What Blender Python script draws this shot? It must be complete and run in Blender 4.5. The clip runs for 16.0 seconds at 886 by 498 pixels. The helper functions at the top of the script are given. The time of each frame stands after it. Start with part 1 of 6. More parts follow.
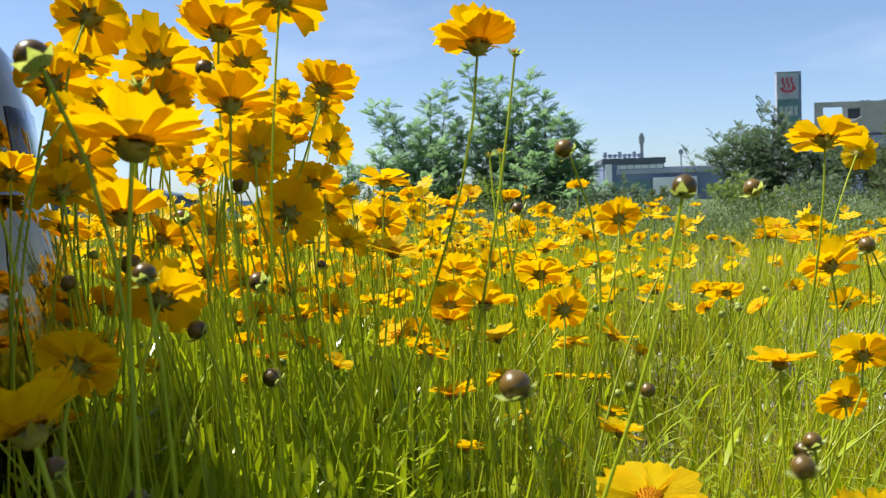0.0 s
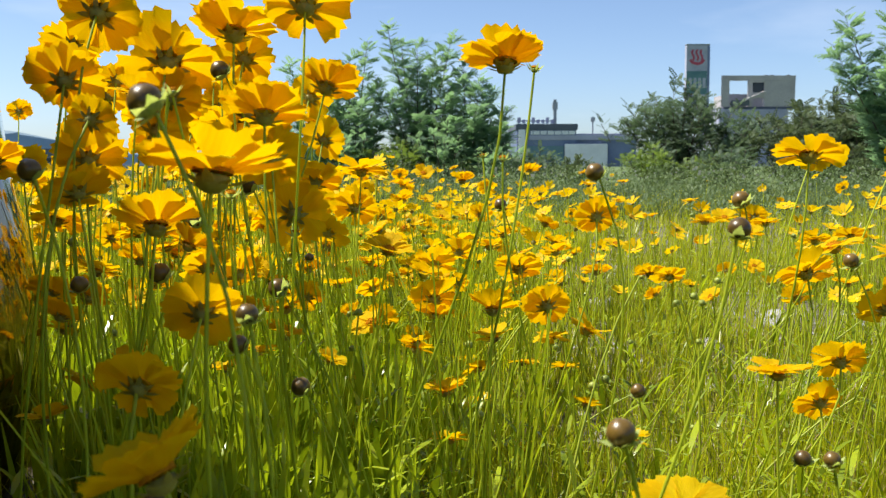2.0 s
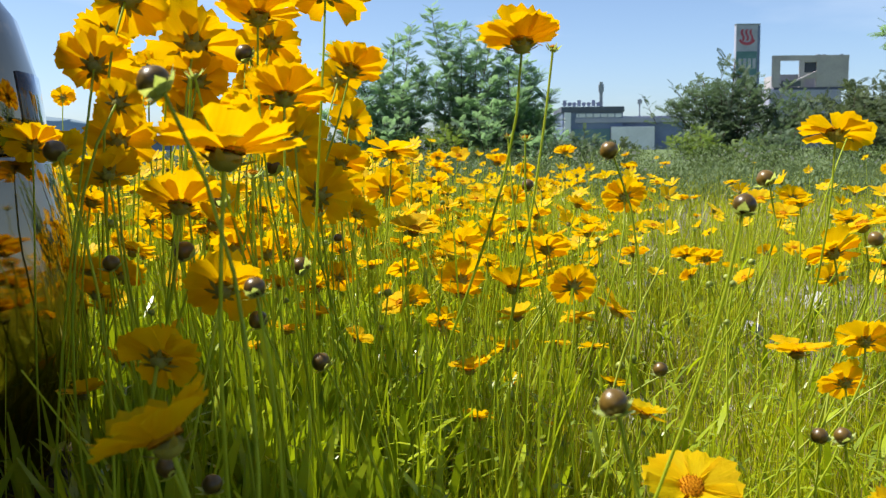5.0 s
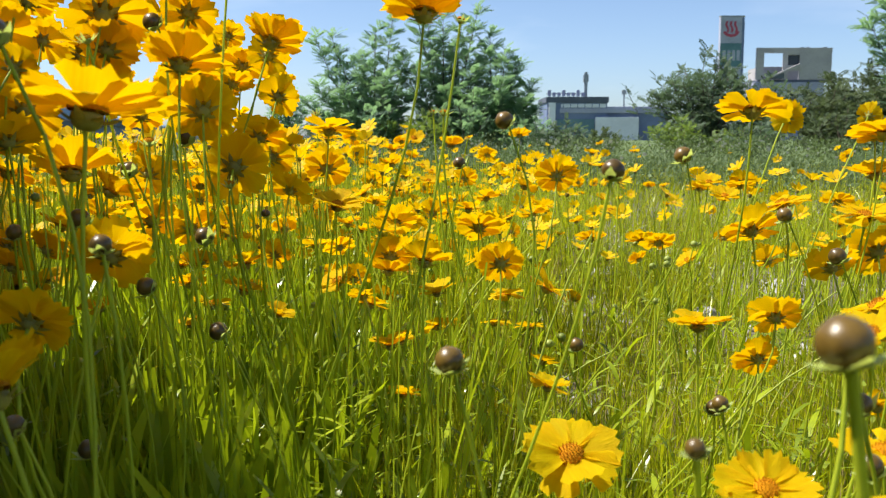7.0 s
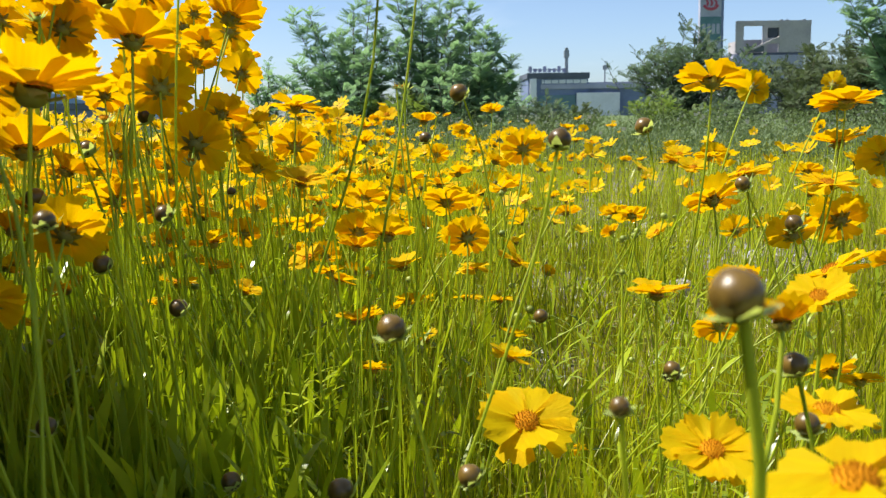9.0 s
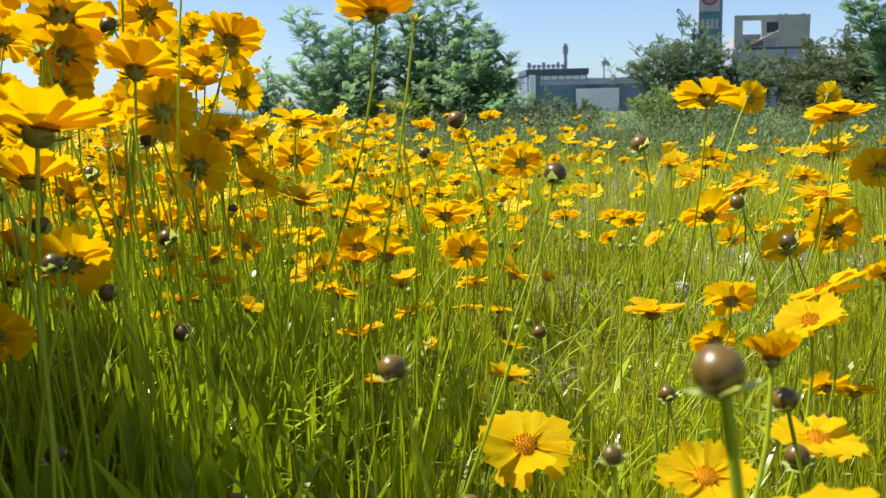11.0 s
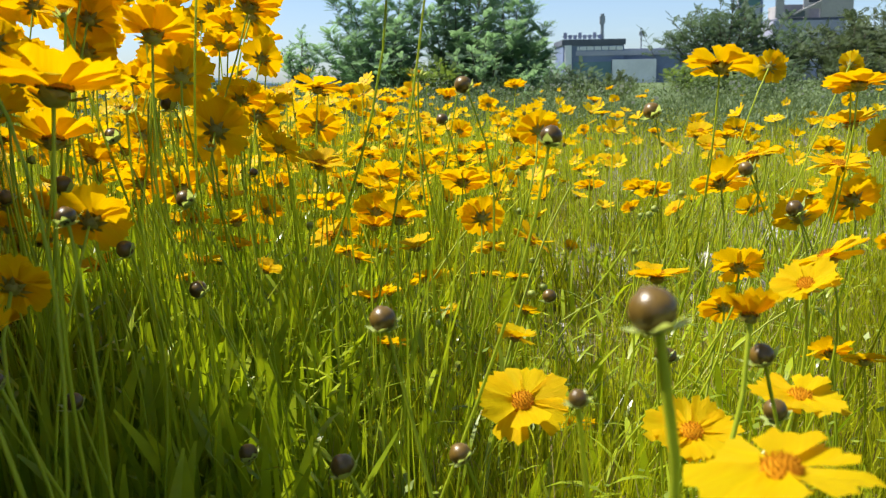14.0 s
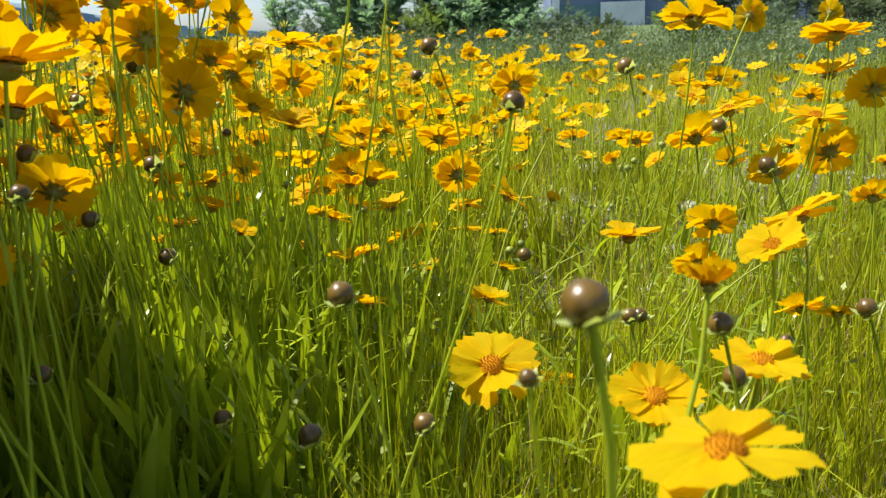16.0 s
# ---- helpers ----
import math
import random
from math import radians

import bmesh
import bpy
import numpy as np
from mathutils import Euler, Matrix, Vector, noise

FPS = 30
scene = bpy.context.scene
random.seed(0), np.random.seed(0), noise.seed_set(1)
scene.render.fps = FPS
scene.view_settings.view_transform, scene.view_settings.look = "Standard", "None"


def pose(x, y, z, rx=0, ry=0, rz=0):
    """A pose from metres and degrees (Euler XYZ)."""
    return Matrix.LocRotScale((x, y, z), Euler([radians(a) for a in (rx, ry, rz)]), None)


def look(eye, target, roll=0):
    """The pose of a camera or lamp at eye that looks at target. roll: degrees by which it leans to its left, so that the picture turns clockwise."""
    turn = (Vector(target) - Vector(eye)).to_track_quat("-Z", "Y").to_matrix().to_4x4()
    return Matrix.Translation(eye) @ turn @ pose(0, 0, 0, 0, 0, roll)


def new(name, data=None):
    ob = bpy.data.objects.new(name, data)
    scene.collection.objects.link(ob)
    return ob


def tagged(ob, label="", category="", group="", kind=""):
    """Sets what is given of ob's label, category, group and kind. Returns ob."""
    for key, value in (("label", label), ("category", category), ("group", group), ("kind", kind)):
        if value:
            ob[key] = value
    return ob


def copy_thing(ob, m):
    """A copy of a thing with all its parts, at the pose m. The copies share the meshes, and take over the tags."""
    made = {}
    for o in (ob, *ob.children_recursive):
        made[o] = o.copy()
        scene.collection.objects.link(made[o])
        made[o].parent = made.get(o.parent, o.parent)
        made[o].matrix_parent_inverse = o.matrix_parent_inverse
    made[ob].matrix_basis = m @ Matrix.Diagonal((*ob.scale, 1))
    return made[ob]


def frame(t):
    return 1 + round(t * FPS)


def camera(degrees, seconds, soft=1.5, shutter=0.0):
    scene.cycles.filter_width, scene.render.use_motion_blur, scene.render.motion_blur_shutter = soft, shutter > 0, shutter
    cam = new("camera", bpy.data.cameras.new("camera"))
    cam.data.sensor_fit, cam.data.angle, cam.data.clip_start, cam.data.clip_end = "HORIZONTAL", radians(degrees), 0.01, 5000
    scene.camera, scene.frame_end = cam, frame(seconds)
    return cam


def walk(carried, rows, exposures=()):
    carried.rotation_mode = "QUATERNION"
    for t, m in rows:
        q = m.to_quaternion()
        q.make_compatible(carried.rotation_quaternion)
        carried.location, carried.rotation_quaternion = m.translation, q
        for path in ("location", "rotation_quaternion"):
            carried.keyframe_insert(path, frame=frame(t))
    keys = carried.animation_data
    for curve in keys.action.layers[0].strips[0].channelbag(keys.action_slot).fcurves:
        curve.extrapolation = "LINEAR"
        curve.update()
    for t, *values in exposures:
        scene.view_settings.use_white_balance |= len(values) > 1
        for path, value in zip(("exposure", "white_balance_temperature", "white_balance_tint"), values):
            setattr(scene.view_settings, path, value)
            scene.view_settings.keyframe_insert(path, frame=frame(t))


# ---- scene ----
cam = camera(51.0, 16.0, soft=1.25)
PATH = [
    (0, (0.125, 0.013, 0.414), (0.003, 2.007, 0.319), -1.8),
    (0.5, (0.095, 0.013, 0.431), (0.037, 2.008, 0.305), -1.7),
    (1, (0.07, 0.018, 0.44), (0.103, 2.012, 0.293), -1.4),
    (1.5, (0.05, 0.004, 0.454), (0.105, 1.997, 0.299), -1.0),
    (2, (0.05, -0.002, 0.451), (0.116, 1.988, 0.27), -0.2),
    (2.5, (0.048, -0.004, 0.444), (0.093, 1.985, 0.239), -0.3),
    (3, (0.055, -0.001, 0.449), (0.063, 1.988, 0.24), -1.1),
    (5.5, (0.079, -0.014, 0.447), (0.045, 1.974, 0.232), -0.5),
    (6, (0.099, -0.014, 0.444), (0.078, 1.974, 0.229), -0.3),
    (6.5, (0.118, -0.016, 0.44), (0.106, 1.972, 0.217), -0.1),
    (7, (0.126, -0.012, 0.435), (0.129, 1.973, 0.197), 0.0),
    (7.5, (0.133, -0.011, 0.433), (0.144, 1.971, 0.166), 0.2),
    (8, (0.135, -0.017, 0.434), (0.162, 1.964, 0.16), 0.2),
    (8.5, (0.142, -0.016, 0.43), (0.179, 1.964, 0.15), -0.5),
    (11, (0.144, -0.024, 0.451), (0.181, 1.954, 0.16), -1.3),
    (11.5, (0.143, -0.032, 0.453), (0.167, 1.945, 0.155), -1.4),
    (12, (0.145, -0.034, 0.447), (0.134, 1.941, 0.131), -1.4),
    (12.5, (0.151, -0.039, 0.45), (0.108, 1.931, 0.111), -1.3),
    (13, (0.155, -0.038, 0.447), (0.11, 1.932, 0.105), -1.1),
    (13.5, (0.159, -0.042, 0.449), (0.112, 1.928, 0.102), -1.1),
    (14, (0.162, -0.041, 0.447), (0.127, 1.928, 0.096), -1.0),
    (14.5, (0.166, -0.04, 0.445), (0.141, 1.93, 0.1), -1.3),
    (15, (0.168, -0.039, 0.454), (0.146, 1.931, 0.11), -1.4),
    (15.5, (0.174, -0.036, 0.447), (0.15, 1.93, 0.08), -1.5),
    (16, (0.176, -0.036, 0.457), (0.16, 1.91, -0.005), -1.8),
]
walk(cam, [(t, look(eye, target, roll)) for t, eye, target, roll in PATH])
# a phone lens: two millimetres wide, set to about a metre
cam.data.dof.use_dof = True
cam.data.dof.focus_distance, cam.data.dof.aperture_fstop = 1.1, 24.0

# ---------------------------------------------------------------- world, sun
SUN_AZ, SUN_EL = radians(-80), radians(58)      # azimuth from +y towards +x
to_sun = Vector((math.sin(SUN_AZ) * math.cos(SUN_EL), math.cos(SUN_AZ) * math.cos(SUN_EL), math.sin(SUN_EL)))
world = bpy.data.worlds.new("sky")
scene.world = world
world.use_nodes = True
wn, wl = world.node_tree.nodes, world.node_tree.links
background = wn["Background"]
sky = wn.new("ShaderNodeTexSky")
sky.sky_type, sky.sun_disc = "NISHITA", False
sky.sun_elevation, sky.sun_rotation = SUN_EL, SUN_AZ
sky.air_density, sky.dust_density, sky.ozone_density = 0.70, 0.9, 3.5
# thin wisps of high cloud
wco = wn.new("ShaderNodeTexCoord")
wmap = wn.new("ShaderNodeMapping")
wmap.inputs["Scale"].default_value = (2.2, 2.2, 9.0)
wnoise = wn.new("ShaderNodeTexNoise")
wnoise.inputs["Scale"].default_value, wnoise.inputs["Detail"].default_value = 1.6, 6
wramp = wn.new("ShaderNodeValToRGB")
wramp.color_ramp.elements[0].position, wramp.color_ramp.elements[1].position = 0.54, 0.80
wramp.color_ramp.elements[1].color = (0.26, 0.26, 0.26, 1)
wmix = wn.new("ShaderNodeMixRGB")
wmix.inputs[2].default_value = (6.8, 7.2, 7.8, 1)
wl.new(wco.outputs["Generated"], wmap.inputs[0])
wl.new(wmap.outputs[0], wnoise.inputs["Vector"])
wl.new(wnoise.outputs["Fac"], wramp.inputs[0])
wl.new(wramp.outputs[0], wmix.inputs[0])
wl.new(sky.outputs[0], wmix.inputs[1])
wl.new(wmix.outputs[0], background.inputs["Color"])
background.inputs["Strength"].default_value = 0.102
sun = new("sun", bpy.data.lights.new("sun", "SUN"))
sun.data.energy, sun.data.angle, sun.data.color = 4.8, radians(0.6), (1.0, 0.95, 0.86)
sun.matrix_world = look(to_sun * 50, (0, 0, 0))
scene.view_settings.exposure = 0.78

# ---------------------------------------------------------------- materials


def shader(name, dark, light, rough=0.6, scale=8.0, metal=0.0, through_light=0.0, glow=None, coat=0.0, bump=0.0, bump_scale=60.0,
           spread=0.0, stretch=(1, 1, 1), own=True, spec=0.4, fine=0.35):
    """A surface whose colour wanders between two tones at two scales; through_light: the share that shines through a leaf."""
    m = bpy.data.materials.new(name)
    m.use_nodes = True
    n, l = m.node_tree.nodes, m.node_tree.links
    p = n["Principled BSDF"]
    co = n.new("ShaderNodeTexCoord")
    mp = n.new("ShaderNodeMapping")
    mp.inputs["Scale"].default_value = stretch
    l.new(co.outputs["Object"], mp.inputs[0])
    a, b = n.new("ShaderNodeTexNoise"), n.new("ShaderNodeTexNoise")
    a.inputs["Scale"].default_value, a.inputs["Detail"].default_value = scale, 4
    b.inputs["Scale"].default_value, b.inputs["Detail"].default_value = scale * 9, 3
    l.new(mp.outputs[0], a.inputs["Vector"])
    l.new(mp.outputs[0], b.inputs["Vector"])
    mixed = n.new("ShaderNodeMath")
    mixed.operation = "MULTIPLY_ADD"
    l.new(b.outputs["Fac"], mixed.inputs[0])
    mixed.inputs[1].default_value = fine
    l.new(a.outputs["Fac"], mixed.inputs[2])
    shift = n.new("ShaderNodeMath")
    shift.operation = "MULTIPLY_ADD"
    if own:
        info = n.new("ShaderNodeObjectInfo")
        l.new(info.outputs["Random"], shift.inputs[0])
    else:
        info = n.new("ShaderNodeNewGeometry")
        l.new(info.outputs["Random Per Island"], shift.inputs[0])
    shift.inputs[1].default_value = spread
    l.new(mixed.outputs[0], shift.inputs[2])
    ramp = n.new("ShaderNodeMapRange")
    ramp.inputs[1].default_value = 0.35 + fine * 0.35
    ramp.inputs[2].default_value = 0.65 + fine * 0.65 + spread
    l.new(shift.outputs[0], ramp.inputs[0])
    col = n.new("ShaderNodeMixRGB")
    col.inputs[1].default_value, col.inputs[2].default_value = (*dark, 1), (*light, 1)
    l.new(ramp.outputs[0], col.inputs[0])
    l.new(col.outputs[0], p.inputs["Base Color"])
    p.inputs["Roughness"].default_value, p.inputs["Metallic"].default_value = rough, metal
    p.inputs["Specular IOR Level"].default_value = spec
    p.inputs["Coat Weight"].default_value = coat
    p.inputs["Coat Roughness"].default_value = 0.03
    if bump:
        h = n.new("ShaderNodeTexNoise")
        h.inputs["Scale"].default_value, h.inputs["Detail"].default_value = bump_scale, 5
        l.new(mp.outputs[0], h.inputs["Vector"])
        bp = n.new("ShaderNodeBump")
        bp.inputs["Strength"].default_value = bump
        bp.inputs["Distance"].default_value = 0.02
        l.new(h.outputs["Fac"], bp.inputs["Height"])
        l.new(bp.outputs[0], p.inputs["Normal"])
    if through_light:
        tr = n.new("ShaderNodeBsdfTranslucent")
        tint = n.new("ShaderNodeMixRGB")
        tint.blend_type = "MULTIPLY"
        tint.inputs[0].default_value = 1.0
        tint.inputs[2].default_value = (*(glow or (1, 1, 1)), 1)
        l.new(col.outputs[0], tint.inputs[1])
        l.new(tint.outputs[0], tr.inputs["Color"])
        mx = n.new("ShaderNodeMixShader")
        mx.inputs[0].default_value = through_light
        l.new(p.outputs[0], mx.inputs[1])
        l.new(tr.outputs[0], mx.inputs[2])
        l.new(mx.outputs[0], n["Material Output"].inputs["Surface"])
    return m


M_PETAL = shader("petal yellow", (0.81, 0.515, 0.002), (0.86, 0.665, 0.003), 0.55, 1.6, through_light=0.54, glow=(1.0, 0.83, 0.3), spread=0.35,
                 stretch=(0.5, 11, 1), bump=0.3, bump_scale=4, spec=0.08)
M_FARPETAL = shader("petal yellow far", (0.84, 0.50, 0.002), (0.90, 0.70, 0.003), 0.55, 12, through_light=0.48, glow=(1.0, 0.90, 0.4), spread=0.4, own=False, spec=0.15)
M_DISC = shader("flower disc", (0.34, 0.12, 0.004), (0.62, 0.28, 0.006), 0.9, 3, spread=0.2, spec=0.1)
M_FARDISC = shader("flower disc far", (0.50, 0.24, 0.006), (0.80, 0.46, 0.012), 0.7, 6, spread=0.2, own=False)
M_CALYX = shader("calyx green", (0.19, 0.16, 0.028), (0.46, 0.42, 0.09), 0.55, 2.5, spread=0.45, through_light=0.3)
M_GREENBUD = shader("green bud", (0.15, 0.20, 0.025), (0.44, 0.50, 0.10), 0.45, 60, spread=0.5, own=False, through_light=0.2)
M_BRACT = shader("bract green", (0.36, 0.46, 0.10), (0.66, 0.74, 0.28), 0.4, 2.5, spread=0.3, through_light=0.5, glow=(1, 1, 0.6))
M_BUD = shader("bud olive brown", (0.050, 0.030, 0.006), (0.19, 0.115, 0.020), 0.34, 1.8, spread=0.5, spec=0.5, bump=0.04, bump_scale=9, fine=0.6, stretch=(1, 1, 0.4))
M_STEM = shader("stem green", (0.30, 0.39, 0.014), (0.62, 0.69, 0.045), 0.45, 14, spread=0.35, through_light=0.42, glow=(1, 1, 0.4))
M_GRASS = shader("grass green", (0.060, 0.095, 0.006), (0.78, 0.80, 0.032), 0.30, 3, spread=1.0, own=False, through_light=0.52, glow=(1.0, 1.0, 0.3), spec=0.4)
M_DRY = shader("dry straw", (0.17, 0.13, 0.045), (0.42, 0.34, 0.15), 0.7, 4, spread=0.4, own=False, through_light=0.2)
M_LEAF = shader("lance leaf green", (0.095, 0.165, 0.006), (0.54, 0.64, 0.03), 0.27, 6, spread=0.5, own=False, through_light=0.5, glow=(1.0, 1.0, 0.35), spec=0.55)
M_LEAFLET = shader("creeping leaf green", (0.13, 0.20, 0.012), (0.38, 0.46, 0.05), 0.45, 6, spread=0.7, own=False, through_light=0.4, glow=(1, 1, 0.5))
M_STALK = shader("pale stalk", (0.32, 0.40, 0.03), (0.54, 0.58, 0.09), 0.5, 6, spread=0.5, own=False, through_light=0.3)
M_WEED = shader("weed grey green", (0.088, 0.135, 0.050), (0.175, 0.245, 0.095), 0.6, 2, spread=0.6, own=False, through_light=0.35, glow=(1, 1, 0.6))
M_BLOSSOM = shader("white blossom", (0.6, 0.62, 0.55), (0.8, 0.8, 0.74), 0.7, 3, own=False, spread=0.3)
# pale bluish haze is put into the leaf colour
M_TREE = shader("locust leaf green with haze", (0.20, 0.32, 0.23), (0.27, 0.41, 0.28), 0.5, 0.7, spread=0.5, own=False, through_light=0.72, glow=(0.95, 1, 0.6), spec=0.25)
M_SHRUB = shader("shrub leaf green", (0.075, 0.12, 0.075), (0.17, 0.235, 0.14), 0.55, 0.6, spread=0.6, own=False, through_light=0.45, glow=(0.95, 1, 0.7), spec=0.2)
M_OLIVE = shader("muted green shrub leaf", (0.060, 0.092, 0.050), (0.145, 0.185, 0.090), 0.6, 0.6, spread=0.6, own=False, through_light=0.4, glow=(1, 1, 0.7), spec=0.2)
M_FRESH = shader("fresh green shrub leaf", (0.13, 0.20, 0.05), (0.26, 0.36, 0.10), 0.5, 0.6, spread=0.6, own=False, through_light=0.5, glow=(1, 1, 0.5), spec=0.2)
M_BARK = shader("bark", (0.05, 0.04, 0.028), (0.14, 0.11, 0.08), 0.9, 6, bump=0.6, bump_scale=30, stretch=(1, 1, 0.3))
M_SOIL = shader("gravelly soil", (0.058, 0.062, 0.026), (0.185, 0.166, 0.126), 0.95, 2.2, bump=0.9, bump_scale=45, fine=0.8)
M_STONE = shader("pale stone", (0.26, 0.25, 0.235), (0.48, 0.47, 0.45), 0.85, 40, bump=0.5, bump_scale=120, spread=0.3)
# the distance haze is put into the hill's base colour
M_HILL = shader("hazy hill", (0.26, 0.36, 0.44), (0.32, 0.42, 0.50), 1.0, 0.01)
# brown of the mirrored flowers and grass is put into the paint's colour
M_PAINT = shader("car paint with reflection tint", (0.205, 0.15, 0.09), (0.28, 0.21, 0.13), 0.05, 3, metal=1.0, coat=0.15, spec=0.6)
M_TRIM = shader("black car trim", (0.012, 0.012, 0.013), (0.03, 0.03, 0.03), 0.35, 5)
M_LAMP = shader("smoked headlamp", (0.018, 0.014, 0.010), (0.04, 0.03, 0.02), 0.12, 5, coat=1.0)
M_TYRE = shader("tyre rubber", (0.012, 0.012, 0.012), (0.03, 0.03, 0.03), 0.8, 10)
M_RIM = shader("alloy rim", (0.35, 0.35, 0.36), (0.5, 0.5, 0.5), 0.3, 5, metal=1.0)
M_GLASS = shader("tinted car glass", (0.010, 0.012, 0.014), (0.016, 0.018, 0.02), 0.04, 2, coat=0.6)
M_WALL_DARK = shader("slate blue cladding", (0.125, 0.16, 0.28), (0.18, 0.225, 0.36), 0.7, 0.3)
M_WALL_ROOF = shader("dark roof band", (0.075, 0.085, 0.12), (0.11, 0.125, 0.165), 0.7, 0.4)
M_WALL_TEAL = shader("teal panel wall", (0.09, 0.17, 0.21), (0.14, 0.23, 0.27), 0.6, 0.3)
M_WALL_WHITE = shader("weathered white wall", (0.62, 0.63, 0.68), (0.78, 0.79, 0.84), 0.8, 0.25)
M_WALL_LILAC = shader("grey mauve wall", (0.29, 0.30, 0.40), (0.39, 0.40, 0.51), 0.8, 0.3)
M_WALL_BEIGE = shader("beige concrete", (0.34, 0.32, 0.33), (0.46, 0.43, 0.43), 0.85, 0.3)
M_WINDOW = shader("dark window glass", (0.015, 0.02, 0.025), (0.035, 0.04, 0.05), 0.15, 0.5)
M_STEEL = shader("grey galvanised steel", (0.22, 0.24, 0.27), (0.34, 0.36, 0.39), 0.5, 1.0, metal=0.5)
# shade and bluish haze are put into the sign's white
M_SIGN_WHITE = shader("sign white with shade and haze", (0.28, 0.30, 0.38), (0.42, 0.43, 0.52), 0.6, 0.4)
M_SIGN_RED = shader("sign red", (0.34, 0.05, 0.09), (0.46, 0.08, 0.12), 0.6, 0.5)
M_SIGN_GREEN = shader("sign green", (0.07, 0.16, 0.18), (0.13, 0.24, 0.26), 0.6, 0.5)

# ---------------------------------------------------------------- mesh helpers


def mesh_of(name, verts, faces, material, smooth=True):
    me = bpy.data.meshes.new(name)
    me.from_pydata([tuple(v) for v in verts], [], [tuple(f) for f in faces])
    me.materials.append(material)
    if smooth:
        me.polygons.foreach_set("use_smooth", [True] * len(me.polygons))
    me.update()
    return me


def bm_mesh(name, bm, material, smooth=False):
    me = bpy.data.meshes.new(name)
    bm.to_mesh(me)
    bm.free()
    me.materials.append(material)
    if smooth:
        me.polygons.foreach_set("use_smooth", [True] * len(me.polygons))
    return me


def child(name, me, parent, m=None, label=""):
    ob = new(name, me)
    ob.parent = parent
    if m is not None:
        ob.matrix_basis = m
    if label:
        tagged(ob, label)
    return ob


def part(name, bm, material, parent, label="", smooth=False):
    return child(name, bm_mesh(name, bm, material, smooth), parent, None, label)


def soup(name, verts, faces, material, label, category="", smooth=False):
    """One object of kind stuff out of numpy arrays: verts (n, 3), faces (m, k)."""
    me = bpy.data.meshes.new(name)
    verts, faces = np.asarray(verts, np.float32), np.asarray(faces, np.int32)
    k = faces.shape[1]
    me.vertices.add(len(verts))
    me.vertices.foreach_set("co", verts.ravel())
    me.loops.add(faces.size)
    me.loops.foreach_set("vertex_index", faces.ravel())
    me.polygons.add(len(faces))
    me.polygons.foreach_set("loop_start", np.arange(0, faces.size, k, dtype=np.int32))
    if smooth:
        me.polygons.foreach_set("use_smooth", np.ones(len(faces), bool))
    me.update(calc_edges=True)
    me.materials.append(material)
    return tagged(new(name, me), label, category, kind="stuff")


def box(bm, x0, x1, y0, y1, z0, z1, bevel=0.0):
    made = bmesh.ops.create_cube(bm, size=1.0)["verts"]
    bmesh.ops.transform(bm, matrix=Matrix.Translation(((x0 + x1) / 2, (y0 + y1) / 2, (z0 + z1) / 2)) @
                        Matrix.Diagonal((x1 - x0, y1 - y0, z1 - z0, 1)), verts=made)
    if bevel:
        edges = list({e for v in made for e in v.link_edges})
        bmesh.ops.bevel(bm, geom=edges, offset=bevel, segments=2, affect="EDGES")
    return bm


def tube(points, radii, sides=5):
    """Vertices and quads of a tapering tube along points."""
    verts, faces = [], []
    n = len(points)
    for i, p in enumerate(points):
        d = (points[min(i + 1, n - 1)] - points[max(i - 1, 0)]).normalized()
        u = d.cross(Vector((0.31, 0.87, 0.38))).normalized()
        w = d.cross(u)
        for k in range(sides):
            a = 2 * math.pi * k / sides
            verts.append(p + (u * math.cos(a) + w * math.sin(a)) * radii[i])
    for i in range(n - 1):
        for k in range(sides):
            a, b = i * sides + k, i * sides + (k + 1) % sides
            faces.append((a, b, b + sides, a + sides))
    return verts, faces


def bezier(a, b, c, d, n):
    out = []
    for i in range(n + 1):
        t = i / n
        out.append(a * (1 - t) ** 3 + b * (3 * t * (1 - t) ** 2) + c * (3 * t * t * (1 - t)) + d * t ** 3)
    return out


# ---------------------------------------------------------------- ground
def ground_height(x, y):
    far = min(1.0, max(0.0, (math.hypot(x, y) - 3) / 30))
    return 0.012 * noise.noise((x * 1.7, y * 1.7, 0)) + 0.10 * far * noise.noise((x * 0.08, y * 0.08, 3.1))


def build_ground():
    rings = [0.0, 0.3, 0.6, 0.9, 1.2, 1.6, 2, 2.5, 3, 3.6, 4.3, 5, 6, 7, 8.5, 10, 12, 15, 19, 24, 30, 40, 55, 80, 120, 200, 400, 900, 2500]
    seg, verts, faces = 72, [(0, 0, 0)], []
    for r in rings[1:]:
        for k in range(seg):
            a = 2 * math.pi * k / seg
            x, y = r * math.cos(a), r * math.sin(a)
            verts.append((x, y, ground_height(x, y) if r < 100 else 0.0))
    for k in range(seg):
        faces.append((0, 1 + k, 1 + (k + 1) % seg))
    for i in range(len(rings) - 2):
        for k in range(seg):
            a, b = 1 + i * seg + k, 1 + i * seg + (k + 1) % seg
            faces.append((a, a + seg, b + seg, b))
    # fields further out are covered with low green growth
    far_green = shader("distant meadow", (0.07, 0.11, 0.035), (0.14, 0.19, 0.06), 0.9, 0.25, bump=0.5, bump_scale=6)
    me = mesh_of("ground", verts, faces, M_SOIL)
    me.materials.append(far_green)
    for p in me.polygons:
        if p.center.length > 14:
            p.material_index = 1
    tagged(new("ground", me), "gravelly grey brown soil under the meadow", "ground", kind="structure")


build_ground()

